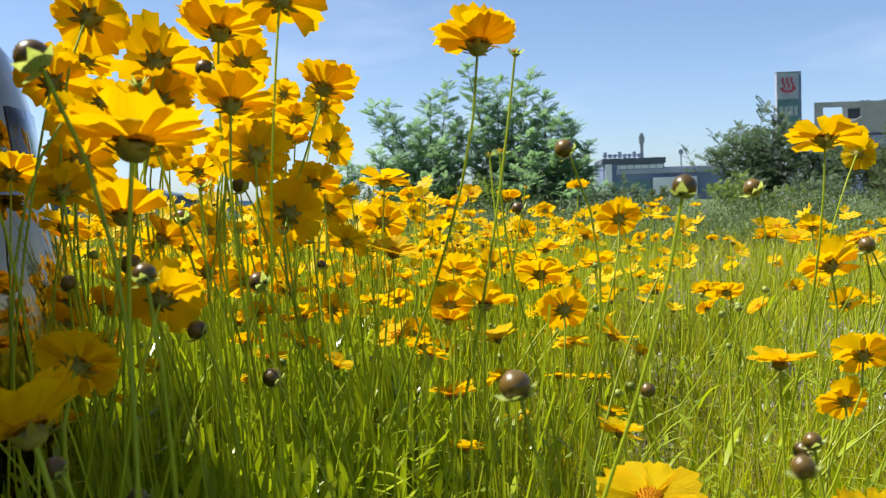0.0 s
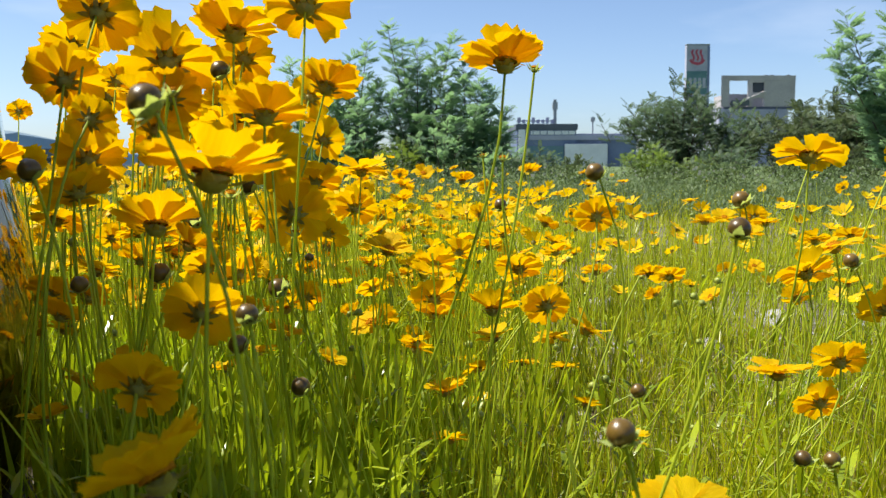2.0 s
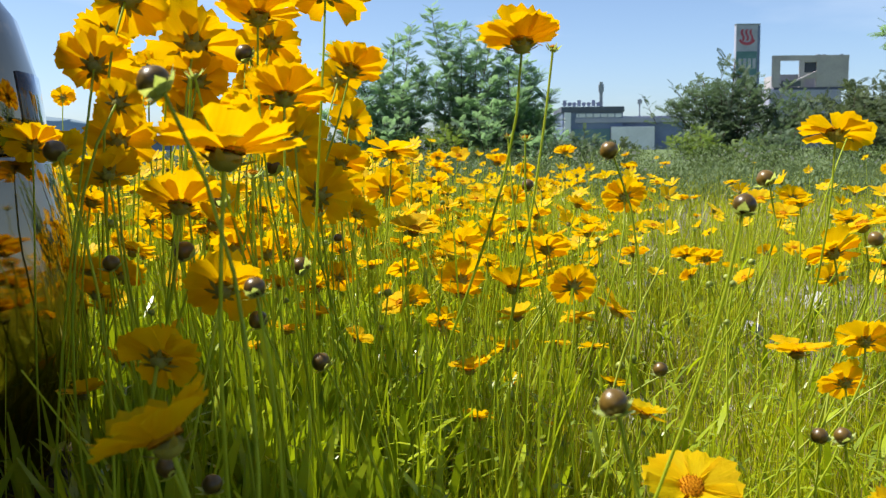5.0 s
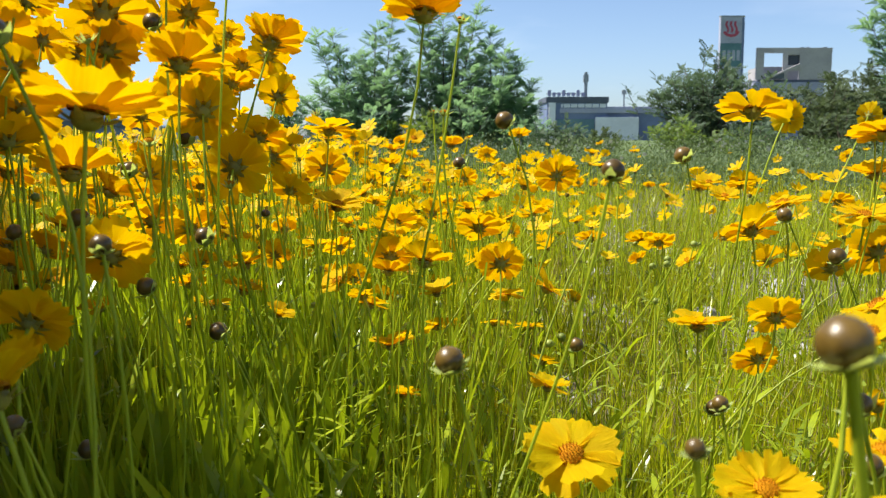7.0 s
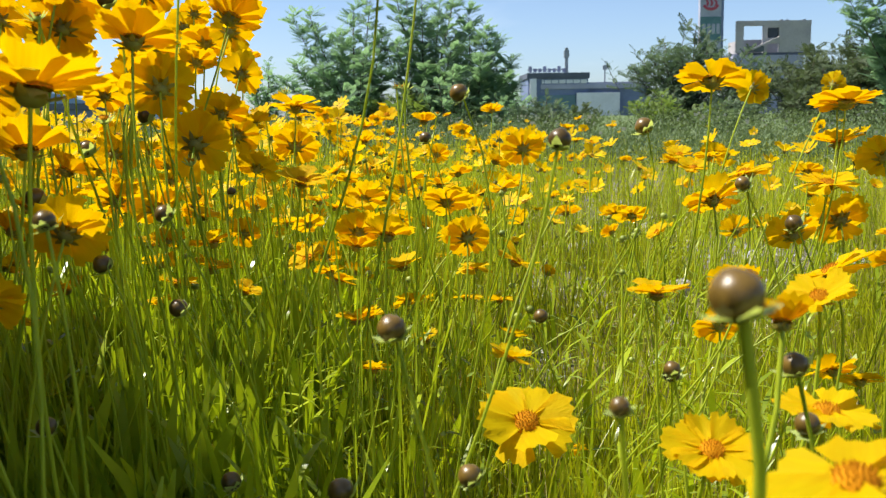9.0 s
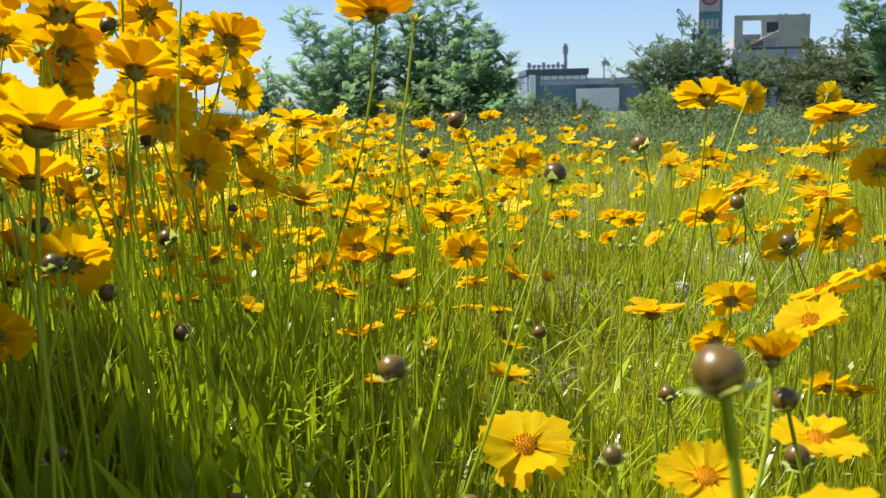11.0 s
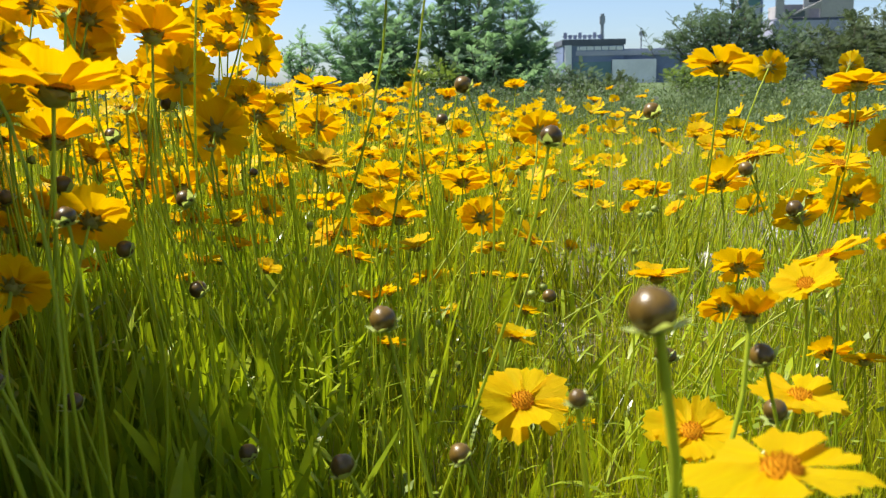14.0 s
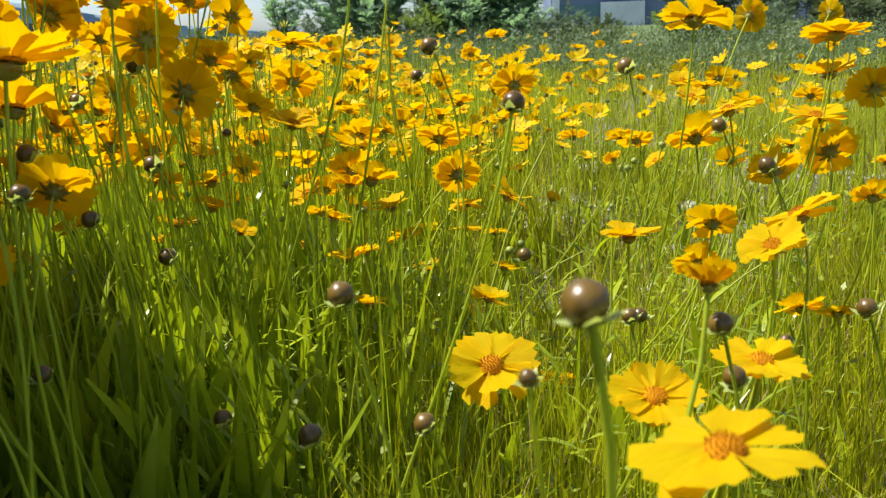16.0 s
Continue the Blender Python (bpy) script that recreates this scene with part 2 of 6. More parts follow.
# ---------------------------------------------------------------- coreopsis flowers
def petal_mesh(seed):
    """A ray floret one unit long along +x: broad, ragged with four or five teeth at its tip, with lengthwise veins."""
    rnd = random.Random(seed)
    tips = [0.78, 0.95, 0.87, 1.0, 0.90, 1.03, 0.87, 0.96, 0.79] if seed % 2 else [0.80, 0.88, 0.98, 0.87, 1.02, 0.91, 1.0, 0.86, 0.77]
    tips = [t + rnd.uniform(-0.05, 0.04) for t in tips]
    width = [0.10, 0.24, 0.38, 0.48, 0.53, 0.50]
    along = [0.0, 0.22, 0.46, 0.68, 0.85, 1.0]
    curl, twist, vein = rnd.uniform(-0.16, 0.20), rnd.uniform(-0.35, 0.35), rnd.uniform(0.006, 0.015)
    skew, wave = rnd.uniform(-0.10, 0.10), rnd.uniform(0, 6)
    verts, faces = [], []
    for i, u in enumerate(along):
        for j in range(9):
            v = (j - 4) / 4
            x = u * (1 + (tips[j] - 1) * u ** 3)
            y = v * width[i] * rnd.uniform(0.96, 1.04) + skew * u * u
            z = vein * (1 if j % 2 else -1) * min(1, u * 3) + 0.09 * v * v * (1 - u) - curl * u * u + twist * v * u * 0.3
            z += 0.03 * u * math.sin(wave + 5 * v) + rnd.uniform(-0.015, 0.015) * u
            verts.append((x, y, z))
    for i in range(5):
        for j in range(8):
            a = i * 9 + j
            faces.append((a, a + 9, a + 10, a + 1))
    return mesh_of("petal", verts, faces, M_PETAL)


def disc_mesh():
    """The dome of tiny disc florets."""
    verts, faces = [], []
    rows = 5
    for i in range(rows + 1):
        a = i / rows * math.pi / 2
        r, z = 0.27 * math.cos(a), 0.04 + 0.17 * math.sin(a)
        for k in range(14):
            b = 2 * math.pi * (k + 0.5 * (i % 2)) / 14
            verts.append((r * math.cos(b), r * math.sin(b), z))
    for i in range(rows):
        for k in range(14):
            a, b = i * 14 + k, i * 14 + (k + 1) % 14
            faces.append((a, b, b + 14, a + 14))
    rnd = random.Random(5)
    for i in range(54):
        r = 0.26 * math.sqrt((i + 0.5) / 54)
        a = i * 2.39996
        z = 0.04 + 0.17 * math.sqrt(max(0, 1 - (r / 0.28) ** 2))
        c, h, w = Vector((r * math.cos(a), r * math.sin(a), z)), rnd.uniform(0.035, 0.07), 0.019
        o = len(verts)
        verts += [c + Vector((w, 0, 0)), c + Vector((0, w, 0)), c + Vector((-w, 0, 0)), c + Vector((0, -w, 0)), c * 1.08 + Vector((0, 0, h))]
        faces += [(o, o + 1, o + 4), (o + 1, o + 2, o + 4), (o + 2, o + 3, o + 4), (o + 3, o, o + 4)]
    return mesh_of("disc", verts, faces, M_DISC, False)


def bract(verts, faces, a, r0, z0, r1, z1, w):
    """A pointed bract from (r0, z0) out to (r1, z1) at the bearing a, with a keel."""
    c, s = math.cos(a), math.sin(a)
    o = len(verts)
    rm, zm = (r0 + r1) / 2, (z0 + z1) / 2 - 0.02
    for r, t, z in ((r0, -w, z0), (r0, w, z0), (rm, w, zm + 0.02), (rm, -w, zm + 0.02), (r1, 0, z1), (rm, 0, zm)):
        verts.append((r * c - t * s, r * s + t * c, z))
    faces += [(o, o + 5, o + 3), (o, o + 1, o + 5), (o + 1, o + 2, o + 5), (o + 5, o + 2, o + 4), (o + 3, o + 5, o + 4)]


def calyx_mesh(seed, spread=0.47, mat=None, bracts=8):
    rnd = random.Random(seed)
    verts, faces = [], []
    prof = [(0.05, -0.22), (0.12, -0.195), (0.185, -0.14), (0.215, -0.06), (0.205, 0.0), (0.15, 0.02)]
    for r, z in prof:
        for k in range(16):
            a = 2 * math.pi * k / 16
            rr = r * (1 + 0.05 * math.cos(8 * a))
            verts.append((rr * math.cos(a), rr * math.sin(a), z))
    for i in range(len(prof) - 1):
        for k in range(16):
            a, b = i * 16 + k, i * 16 + (k + 1) % 16
            faces.append((a, b, b + 16, a + 16))
    for k in range(bracts):
        a = 2 * math.pi * (k + rnd.uniform(-0.15, 0.15)) / 8
        bract(verts, faces, a, 0.205, -0.11, spread * rnd.uniform(0.85, 1.1), 0.0 + rnd.uniform(-0.07, 0.05), 0.062)
    return mesh_of("calyx", verts, faces, mat or M_CALYX)


def bud_mesh():
    bm = bmesh.new()
    bmesh.ops.create_uvsphere(bm, u_segments=18, v_segments=12, radius=1.0)
    for v in bm.verts:
        a = math.atan2(v.co.y, v.co.x)
        k = 1 + 0.018 * math.cos(8 * a) * math.sin(math.acos(max(-1, min(1, v.co.z))))
        v.co = Vector((v.co.x * k, v.co.y * k, v.co.z * 0.93 + (0.05 if v.co.z > 0.9 else 0)))
    return bm_mesh("bud", bm, M_BUD, True)


def bud_bract_mesh(seed):
    rnd = random.Random(seed)
    verts, faces = [], []
    bract(verts, faces, 0, 0.25, -0.93, rnd.uniform(1.35, 2.0), rnd.uniform(-0.9, 0.1) if seed else 0.3, 0.46)
    return mesh_of("bract", verts, faces, M_BRACT)


PETALS = [petal_mesh(i) for i in range(16)]
DISC, BUD = disc_mesh(), bud_mesh()
CALYXES = [calyx_mesh(i) for i in range(3)]
SEED_CUP = calyx_mesh(10, 0.62, M_BRACT, 0)
SEED_BRACTS = []
for far, rise in ((0.62, 0.32), (0.7, 0.18), (0.55, 0.42)):
    sv, sf = [], []
    bract(sv, sf, 0, 0.25, -0.12, far, rise, 0.07)
    SEED_BRACTS.append(mesh_of("bract", sv, sf, M_BRACT))
BUD_BRACTS = [bud_bract_mesh(i) for i in range(6)]
FLOWER_LABELS = ("wide open flat golden yellow coreopsis flower on a slender green stem", "golden yellow coreopsis flower with spread petals on a slender green stem",
                 "cupped golden yellow coreopsis flower on a slender green stem")
rng = random.Random(11)


def stem_mesh(base, top, axis, slim=1.0):
    h = (top - base).length
    r0, r1 = (0.0013 * slim, 0.0011 * slim) if base.y < 0.5 else (0.0011 * slim, 0.0009 * slim)
    pts = bezier(Vector((0, 0, 0)), Vector((rng.uniform(-0.07, 0.07), rng.uniform(-0.07, 0.07), 0.42 * h)), top - base - axis * 0.30 * h, top - base, 11)
    radii = [r0 + (r1 - r0) * i / 11 for i in range(12)]
    verts, faces = tube(pts, radii, 6)
    return mesh_of("stem", verts, faces, M_STEM)


def rooted(name, pos, axis, lean, reach, label, category, group, slim=1.0):
    """The thing at its root and the turn of its head; the stem runs up to just under the head."""
    pos, axis = Vector(pos), Vector(axis).normalized()
    if lean is None:
        lean = (rng.uniform(-0.06, 0.05) - axis.x * 0.05 - (rng.uniform(0, 0.10) if pos.x > 0.15 and pos.z > 0.2 else 0), rng.uniform(-0.02, 0.07))
    base = Vector((pos.x + lean[0], pos.y + lean[1], -0.012))
    thing = tagged(new(name), label, category, group)
    thing.location = base
    child("stem", stem_mesh(base, pos - axis * reach, (axis + Vector((0, 0, 0.5))).normalized(), slim), thing)
    turn = Matrix.Translation(pos - base) @ axis.to_track_quat("Z", "Y").to_matrix().to_4x4() @ pose(0, 0, 0, 0, 0, rng.uniform(0, 360))
    return thing, turn


def flower(pos, across, axis, petals, cup, lean=None, broad=1.0, label=None):
    label = label or FLOWER_LABELS[(cup > 9) + (cup > 21)]
    r = across / 2
    thing, turn = rooted("coreopsis_flower", pos, axis, lean, r * 0.19, label, "flower", "coreopsis flowers of the meadow")
    head = child("calyx", rng.choice(CALYXES), thing, turn @ Matrix.Scale(r, 4), "dark green cup of bracts")
    child("disc", DISC, head, None, "orange disc of tiny florets")
    wild = rng.uniform(0.5, 1.5)
    for k in range(petals):
        a = 360 * (k + rng.uniform(-0.18, 0.18)) / petals
        tilt = cup + (6 if k % 2 else -4) + wild * rng.uniform(-10, 10)
        length = 0.90 * rng.uniform(0.86, 1.09)
        m = pose(0, 0, 0, 0, 0, a) @ Matrix.Translation((0.14, 0, 0.03 + 0.014 * (k % 3))) @ pose(0, 0, 0, wild * rng.uniform(-10, 10), -tilt, rng.uniform(-7, 7))
        wide = broad * length * min(1.12, 9.6 / petals) * rng.uniform(0.88, 1.12)
        child("petal", rng.choice(PETALS), head, m @ Matrix.Diagonal((length, wide, length, 1)))
    return thing


def bud(pos, across, axis=None, lean=None):
    r = across / 2
    axis = axis or (rng.uniform(-1.0, -0.1), rng.uniform(-0.3, 0.2), 1)
    lean = lean or (rng.uniform(0.0, 0.07), rng.uniform(-0.02, 0.06))
    thing, turn = rooted("coreopsis_bud", pos, axis, lean, r * 0.9, "closed round olive brown coreopsis bud on a green stem", "flower bud", "coreopsis buds", 1.25 if pos[1] < 0.2 else 0.78)
    head = child("bud", BUD, thing, turn @ Matrix.Scale(r, 4), "glossy olive brown bud")
    for k in range(7):
        child("bract", rng.choice(BUD_BRACTS), head, pose(0, 0, 0, 0, 0, 360 * (k + rng.uniform(-0.2, 0.2)) / 7))
    return thing


def seed_head(pos, across, axis=None, lean=None):
    r = across * 0.85
    axis = axis or (rng.uniform(-0.3, 0.3), rng.uniform(-0.2, 0.4), 1)
    thing, turn = rooted("coreopsis_seed_head", pos, axis, lean, r * 0.20, "faded green coreopsis head without petals, bracts open", "seed head", "coreopsis seed heads")
    head = child("calyx", SEED_CUP, thing, turn @ Matrix.Scale(r, 4))
    child("disc", DISC, head)
    for k in range(8):
        child("bract", rng.choice(SEED_BRACTS), head, pose(0, 0, 0, 0, 0, 45 * k + rng.uniform(-8, 8)))
    return thing


# the flowers close by, one by one
flower((0.114, 0.638, 0.519), 0.062, (0.04, 0.28, 0.96), 10, 28, (-0.12, 0.05), 1.1, 'single tall golden coreopsis flower standing clear above the meadow')
flower((-0.181, 0.707, 0.563), 0.063, (0.05, 0.88, 0.45), 9, 12)
flower((-0.197, 0.677, 0.511), 0.054, (-0.15, 0.8, 0.55), 9, 15)
flower((-0.162, 0.625, 0.481), 0.039, (0.1, 0.9, 0.2), 8, 5)
flower((-0.137, 0.73, 0.53), 0.072, (0.05, 0.8, 0.6), 8, 15)
flower((-0.083, 0.715, 0.55), 0.068, (0.05, 0.32, 0.95), 10, 22)
flower((-0.092, 0.807, 0.541), 0.055, (0.1, 0.8, 0.6), 8, 12)
flower((-0.044, 0.603, 0.482), 0.054, (0, 0.45, 0.9), 10, 22)
flower((-0.024, 0.665, 0.561), 0.063, (-0.05, 0.7, 0.7), 8, 10)
flower((-0.024, 0.82, 0.518), 0.061, (0.25, 0.48, 0.85), 10, 30)
flower((-0.037, 0.926, 0.475), 0.046, (0.2, 0.88, 0.45), 7, 8)
flower((-0.043, 0.436, 0.446), 0.074, (0.08, 0.18, 0.98), 10, 20)
flower((-0.184, 0.657, 0.432), 0.049, (-0.35, 0.5, 0.8), 8, 8)
flower((-0.11, 0.583, 0.413), 0.058, (0, 0.3, 0.95), 8, 28)
flower((-0.098, 0.616, 0.398), 0.036, (0.45, 0.4, 0.8), 7, 35)
flower((-0.047, 0.767, 0.41), 0.057, (0.05, 0.96, 0.25), 8, 5)
flower((-0.075, 0.549, 0.363), 0.048, (0.05, 0.85, 0.5), 8, 10)
flower((-0.09, 0.469, 0.338), 0.044, (0.1, 0.8, 0.55), 9, 12, (0.09, 0.02))
flower((-0.041, 0.325, 0.339), 0.055, (-0.50, 0.20, 0.84), 10, 30, (0.08, 0.0))
flower((-0.105, 1.029, 0.493), 0.047, (0, 0.65, 0.75), 8, 15)
flower((-0.024, 1.202, 0.394), 0.063, (0, 0.78, 0.62), 9, 12)
flower((-0.011, 1.128, 0.443), 0.062, (0.05, 0.25, 0.97), 8, 12)
flower((0.072, 0.962, 0.31), 0.054, (0, 0.72, 0.7), 9, 12)
flower((0.167, 1.01, 0.336), 0.053, (0.05, 0.62, 0.78), 8, 14)
flower((0.053, 0.846, 0.287), 0.033, (-0.2, 0.4, 0.9), 7, 20)
flower((0.053, 0.925, 0.265), 0.040, (0.3, 0.3, 0.9), 7, 15)
flower((0.186, 0.929, 0.307), 0.052, (0, 0.86, 0.5), 11, 8)
flower((0.243, 1.006, 0.268), 0.049, (0.55, -0.1, 0.82), 7, 18)
flower((0.194, 0.949, 0.271), 0.037, (-0.08, 0.03, 1), 8, 6)
flower((0.252, 1.01, 0.393), 0.048, (0.05, 0.82, 0.57), 10, 12)
flower((0.495, 2.01, 0.275), 0.059, (0.1, -0.2, 0.95), 8, 14)
flower((0.273, 1.751, 0.439), 0.043, (0, 0.3, 0.95), 8, 25)
flower((0.243, 2.382, 0.39), 0.058, (0.1, 0.6, 0.8), 8, 14)
flower((0.394, 0.796, 0.457), 0.062, (0.16, 0.4, 0.9), 7, 14)
flower((0.559, 1.165, 0.46), 0.044, (0.6, 0.72, 0.3), 10, 8)
flower((0.64, 1.115, 0.461), 0.034, (0.65, 0.65, 0.4), 8, 10)
flower((0.582, 0.973, 0.437), 0.055, (-0.05, 0.3, 0.95), 8, 10)
flower((0.598, 1.002, 0.395), 0.062, (-0.1, 0.15, 0.97), 8, 12)
flower((0.566, 0.95, 0.353), 0.062, (0, -0.12, 1), 9, 8)
flower((0.596, 0.983, 0.312), 0.065, (0.1, 0.85, 0.5), 9, 8)
flower((0.402, 0.812, 0.352), 0.050, (-0.1, 0.6, 0.75), 8, 14)
flower((0.441, 0.843, 0.373), 0.052, (-0.32, 0.1, 0.93), 8, 6)
flower((0.476, 0.814, 0.319), 0.050, (-0.15, 0.72, 0.65), 8, 10)
flower((0.773, 1.502, 0.331), 0.051, (0.1, 0.5, 0.85), 8, 12)
flower((0.527, 1.235, 0.37), 0.039, (0, 0.3, 0.95), 8, 14)
flower((0.686, 2.005, 0.324), 0.056, (0, 0.25, 0.95), 8, 14)
flower((0.45, 1.992, 0.217), 0.069, (0, 0.35, 0.93), 8, 14)
flower((0.53, 1.851, 0.228), 0.068, (0, 0.45, 0.9), 8, 14)
flower((0.534, 1.726, 0.238), 0.064, (0.1, 0.6, 0.8), 8, 12)
flower((0.398, 0.733, 0.289), 0.044, (0.1, 0.72, 0.7), 8, 8)
flower((0.424, 0.61, 0.32), 0.056, (-0.36, 0.16, 0.92), 9, 8)
flower((0.367, 0.5, 0.325), 0.042, (-0.3, -0.3, 0.9), 9, 16, broad=0.84)
flower((0.285, 0.344, 0.347), 0.028, (0.12, 0.45, 0.88), 9, 48)
flower((0.444, 0.648, 0.239), 0.037, (0, 0.55, 0.83), 8, 10)
flower((0.537, 0.796, 0.186), 0.042, (0.1, 0.5, 0.85), 8, 10)
flower((0.309, 0.639, 0.302), 0.048, (0.02, 0.1, 0.99), 10, 16)
flower((0.393, 0.756, 0.249), 0.041, (0.1, 0.8, 0.55), 8, 5)
flower((0.199, 0.495, 0.256), 0.057, (-0.1, -0.6, 0.78), 8, 8, broad=0.84)
flower((0.278, 0.407, 0.27), 0.047, (0.05, -0.42, 0.9), 10, 10, broad=0.82)
flower((0.326, 0.392, 0.293), 0.047, (0.1, -0.06, 1.0), 9, 8, broad=0.82)
flower((0.254, 0.213, 0.334), 0.050, (-0.08, -0.08, 0.99), 6, 3, broad=0.95)
flower((0.204, 0.65, 0.254), 0.033, (0.3, 0.05, 0.95), 6, 10)
flower((0.235, 0.972, 0.194), 0.034, (0.3, 0.3, 0.9), 6, 14)
flower((0.087, 0.92, 0.172), 0.040, (0.05, 0.15, 0.98), 8, 18)
flower((0.082, 0.982, 0.214), 0.034, (-0.35, 0.15, 0.93), 8, 10)
flower((-0.028, 1.299, 0.152), 0.055, (0, 0.15, 0.98), 9, 4)
flower((0.131, 1.508, 0.124), 0.052, (0.1, 0.5, 0.85), 8, 6)
flower((0.233, 1.104, 0.205), 0.036, (0, 0.1, 0.99), 7, 8)
flower((0.11, 1.24, 0.292), 0.034, (0.2, 0.7, 0.7), 7, 10)
flower((0.197, 1.222, 0.186), 0.042, (0, 0.25, 0.96), 7, 4)
flower((0.21, 1.679, 0.041), 0.042, (0.1, 0.6, 0.8), 7, 10)
flower((0.201, 1.256, 0.05), 0.042, (0.2, 0.7, 0.7), 8, 35)
flower((0.281, 1.047, 0.05), 0.042, (-0.3, 0.5, 0.85), 8, 6)
flower((0.284, 0.899, 0.088), 0.042, (0.1, 0.5, 0.85), 8, 10)
flower((-0.102, 0.896, 0.27), 0.042, (0.2, 0.1, 0.97), 7, 10)
flower((-0.165, 1.212, 0.097), 0.042, (-0.2, 0.6, 0.8), 7, 20)
flower((-0.268, 1.116, 0.174), 0.042, (0.8, 0.2, 0.5), 7, 30)
flower((-0.187, 1.762, 0.05), 0.042, (-0.4, 0.2, 0.9), 6, 10)
flower((-0.372, 1.115, 0.255), 0.042, (0.1, 0.4, 0.9), 7, 10)
flower((0.074, 1.034, 0.339), 0.051, (0, 0.6, 0.8), 8, 10)
flower((-0.173, 1.14, 0.375), 0.042, (0, 0.5, 0.85), 8, 10)
flower((0.564, 0.802, 0.294), 0.041, (0.2, 0.6, 0.8), 8, 12)
flower((0.577, 0.94, 0.439), 0.069, (0.1, 0.2, 0.97), 8, 10)
flower((0.552, 1.137, 0.354), 0.042, (0.1, 0.3, 0.95), 8, 10)
flower((0.624, 0.947, 0.381), 0.057, (0.2, 0.7, 0.6), 8, 10)
# those further in, told apart one by one
flower((-0.188, 1.831, 0.415), 0.045, (0.46, -0.10, 0.85), 7, 13)
flower((-0.061, 2.190, 0.376), 0.048, (0.30, 0.21, 0.74), 9, 7)
flower((0.033, 1.768, 0.411), 0.048, (0.02, 0.09, 0.96), 8, 33)
flower((0.032, 1.725, 0.384), 0.053, (-0.14, 0.26, 0.91), 7, 26)
flower((0.072, 1.811, 0.433), 0.044, (0.18, -0.59, 0.80), 8, 17)
flower((0.036, 2.762, 0.378), 0.047, (0.25, 0.36, 0.78), 9, 29)
flower((0.144, 1.734, 0.420), 0.053, (0.11, 0.15, 0.96), 8, 35)
flower((0.271, 2.307, 0.350), 0.051, (-0.24, 0.60, 0.43), 9, 24)
flower((0.170, 2.259, 0.326), 0.050, (0.13, -0.47, 0.80), 9, 18)
flower((0.318, 2.690, 0.301), 0.046, (0.05, 0.78, 0.67), 7, 14)
flower((0.096, 2.575, 0.280), 0.051, (0.25, 0.18, 0.96), 8, 21)
flower((0.168, 2.801, 0.245), 0.052, (0.24, 0.78, 0.60), 9, 19)
flower((0.222, 2.453, 0.243), 0.045, (-0.24, -0.46, 0.80), 9, 15)
flower((0.282, 2.536, 0.226), 0.044, (0.18, 0.71, 0.40), 9, 14)
flower((0.393, 3.452, 0.159), 0.051, (-0.23, 0.17, 0.96), 9, 7)
flower((0.282, 2.057, 0.225), 0.046, (0.23, 0.94, 0.53), 8, 30)
flower((0.412, 2.924, 0.232), 0.043, (-0.24, 0.76, 0.68), 8, 36)
flower((0.416, 2.803, 0.138), 0.048, (-0.17, -0.04, 0.96), 8, 22)
flower((-0.005, 1.547, 0.341), 0.046, (-0.40, -0.15, 0.93), 9, 28)
flower((0.014, 1.633, 0.324), 0.049, (0.05, 0.15, 0.96), 9, 17)
flower((0.035, 1.833, 0.326), 0.045, (0.02, -0.39, 0.80), 9, 19)
flower((-0.122, 1.891, 0.282), 0.052, (0.01, 0.77, 0.35), 9, 28)
flower((-0.012, 1.355, 0.308), 0.043, (-0.09, 0.08, 0.96), 8, 29)
flower((0.008, 1.221, 0.246), 0.044, (0.08, 0.74, 0.59), 8, 21)
flower((0.172, 1.933, 0.132), 0.039, (-0.24, -0.03, 0.96), 8, 24)
flower((-0.215, 2.027, 0.310), 0.045, (0.35, 0.14, 0.66), 8, 27)
flower((-0.223, 1.988, 0.201), 0.050, (0.17, 0.36, 0.93), 7, 17)
flower((0.033, 2.994, 0.171), 0.052, (0.04, -0.56, 0.80), 8, 31)
flower((0.580, 3.082, 0.287), 0.045, (-0.19, 0.72, 0.59), 8, 11)
flower((0.693, 4.225, 0.170), 0.052, (0.09, 0.03, 0.96), 8, 21)
flower((0.497, 2.532, 0.205), 0.044, (-0.25, 0.33, 0.88), 7, 26)
flower((0.370, 1.680, 0.138), 0.034, (0.27, 0.68, 0.64), 8, 30)
flower((0.546, 3.155, 0.349), 0.046, (-0.29, -0.19, 0.72), 9, 18)
flower((-0.258, 2.310, 0.324), 0.046, (0.15, 0.04, 0.96), 9, 12)
flower((-0.266, 2.044, 0.320), 0.046, (-0.15, 0.47, 0.91), 9, 7)
flower((-0.425, 2.973, 0.197), 0.051, (0.23, 0.94, 0.50), 8, 17)
flower((-0.250, 2.168, 0.210), 0.043, (-0.02, 0.21, 0.96), 8, 19)
flower((-0.075, 1.098, 0.294), 0.042, (0.03, 0.91, 0.65), 8, 16)
flower((-0.112, 1.051, 0.320), 0.037, (0.25, 0.04, 0.60), 9, 27)
flower((-0.107, 0.887, 0.315), 0.032, (0.21, 0.26, 0.96), 9, 28)
flower((-0.431, 1.931, 0.270), 0.043, (-0.01, -0.01, 0.96), 8, 15)
flower((-0.026, 0.841, 0.271), 0.030, (0.40, -0.09, 0.80), 9, 29)
flower((-0.161, 1.032, 0.222), 0.030, (-0.19, -0.01, 0.96), 9, 35)
flower((-0.251, 1.750, 0.473), 0.047, (-0.48, 0.37, 0.61), 7, 11)
flower((-0.731, 1.780, 0.337), 0.045, (0.18, 0.92, 0.63), 7, 34)
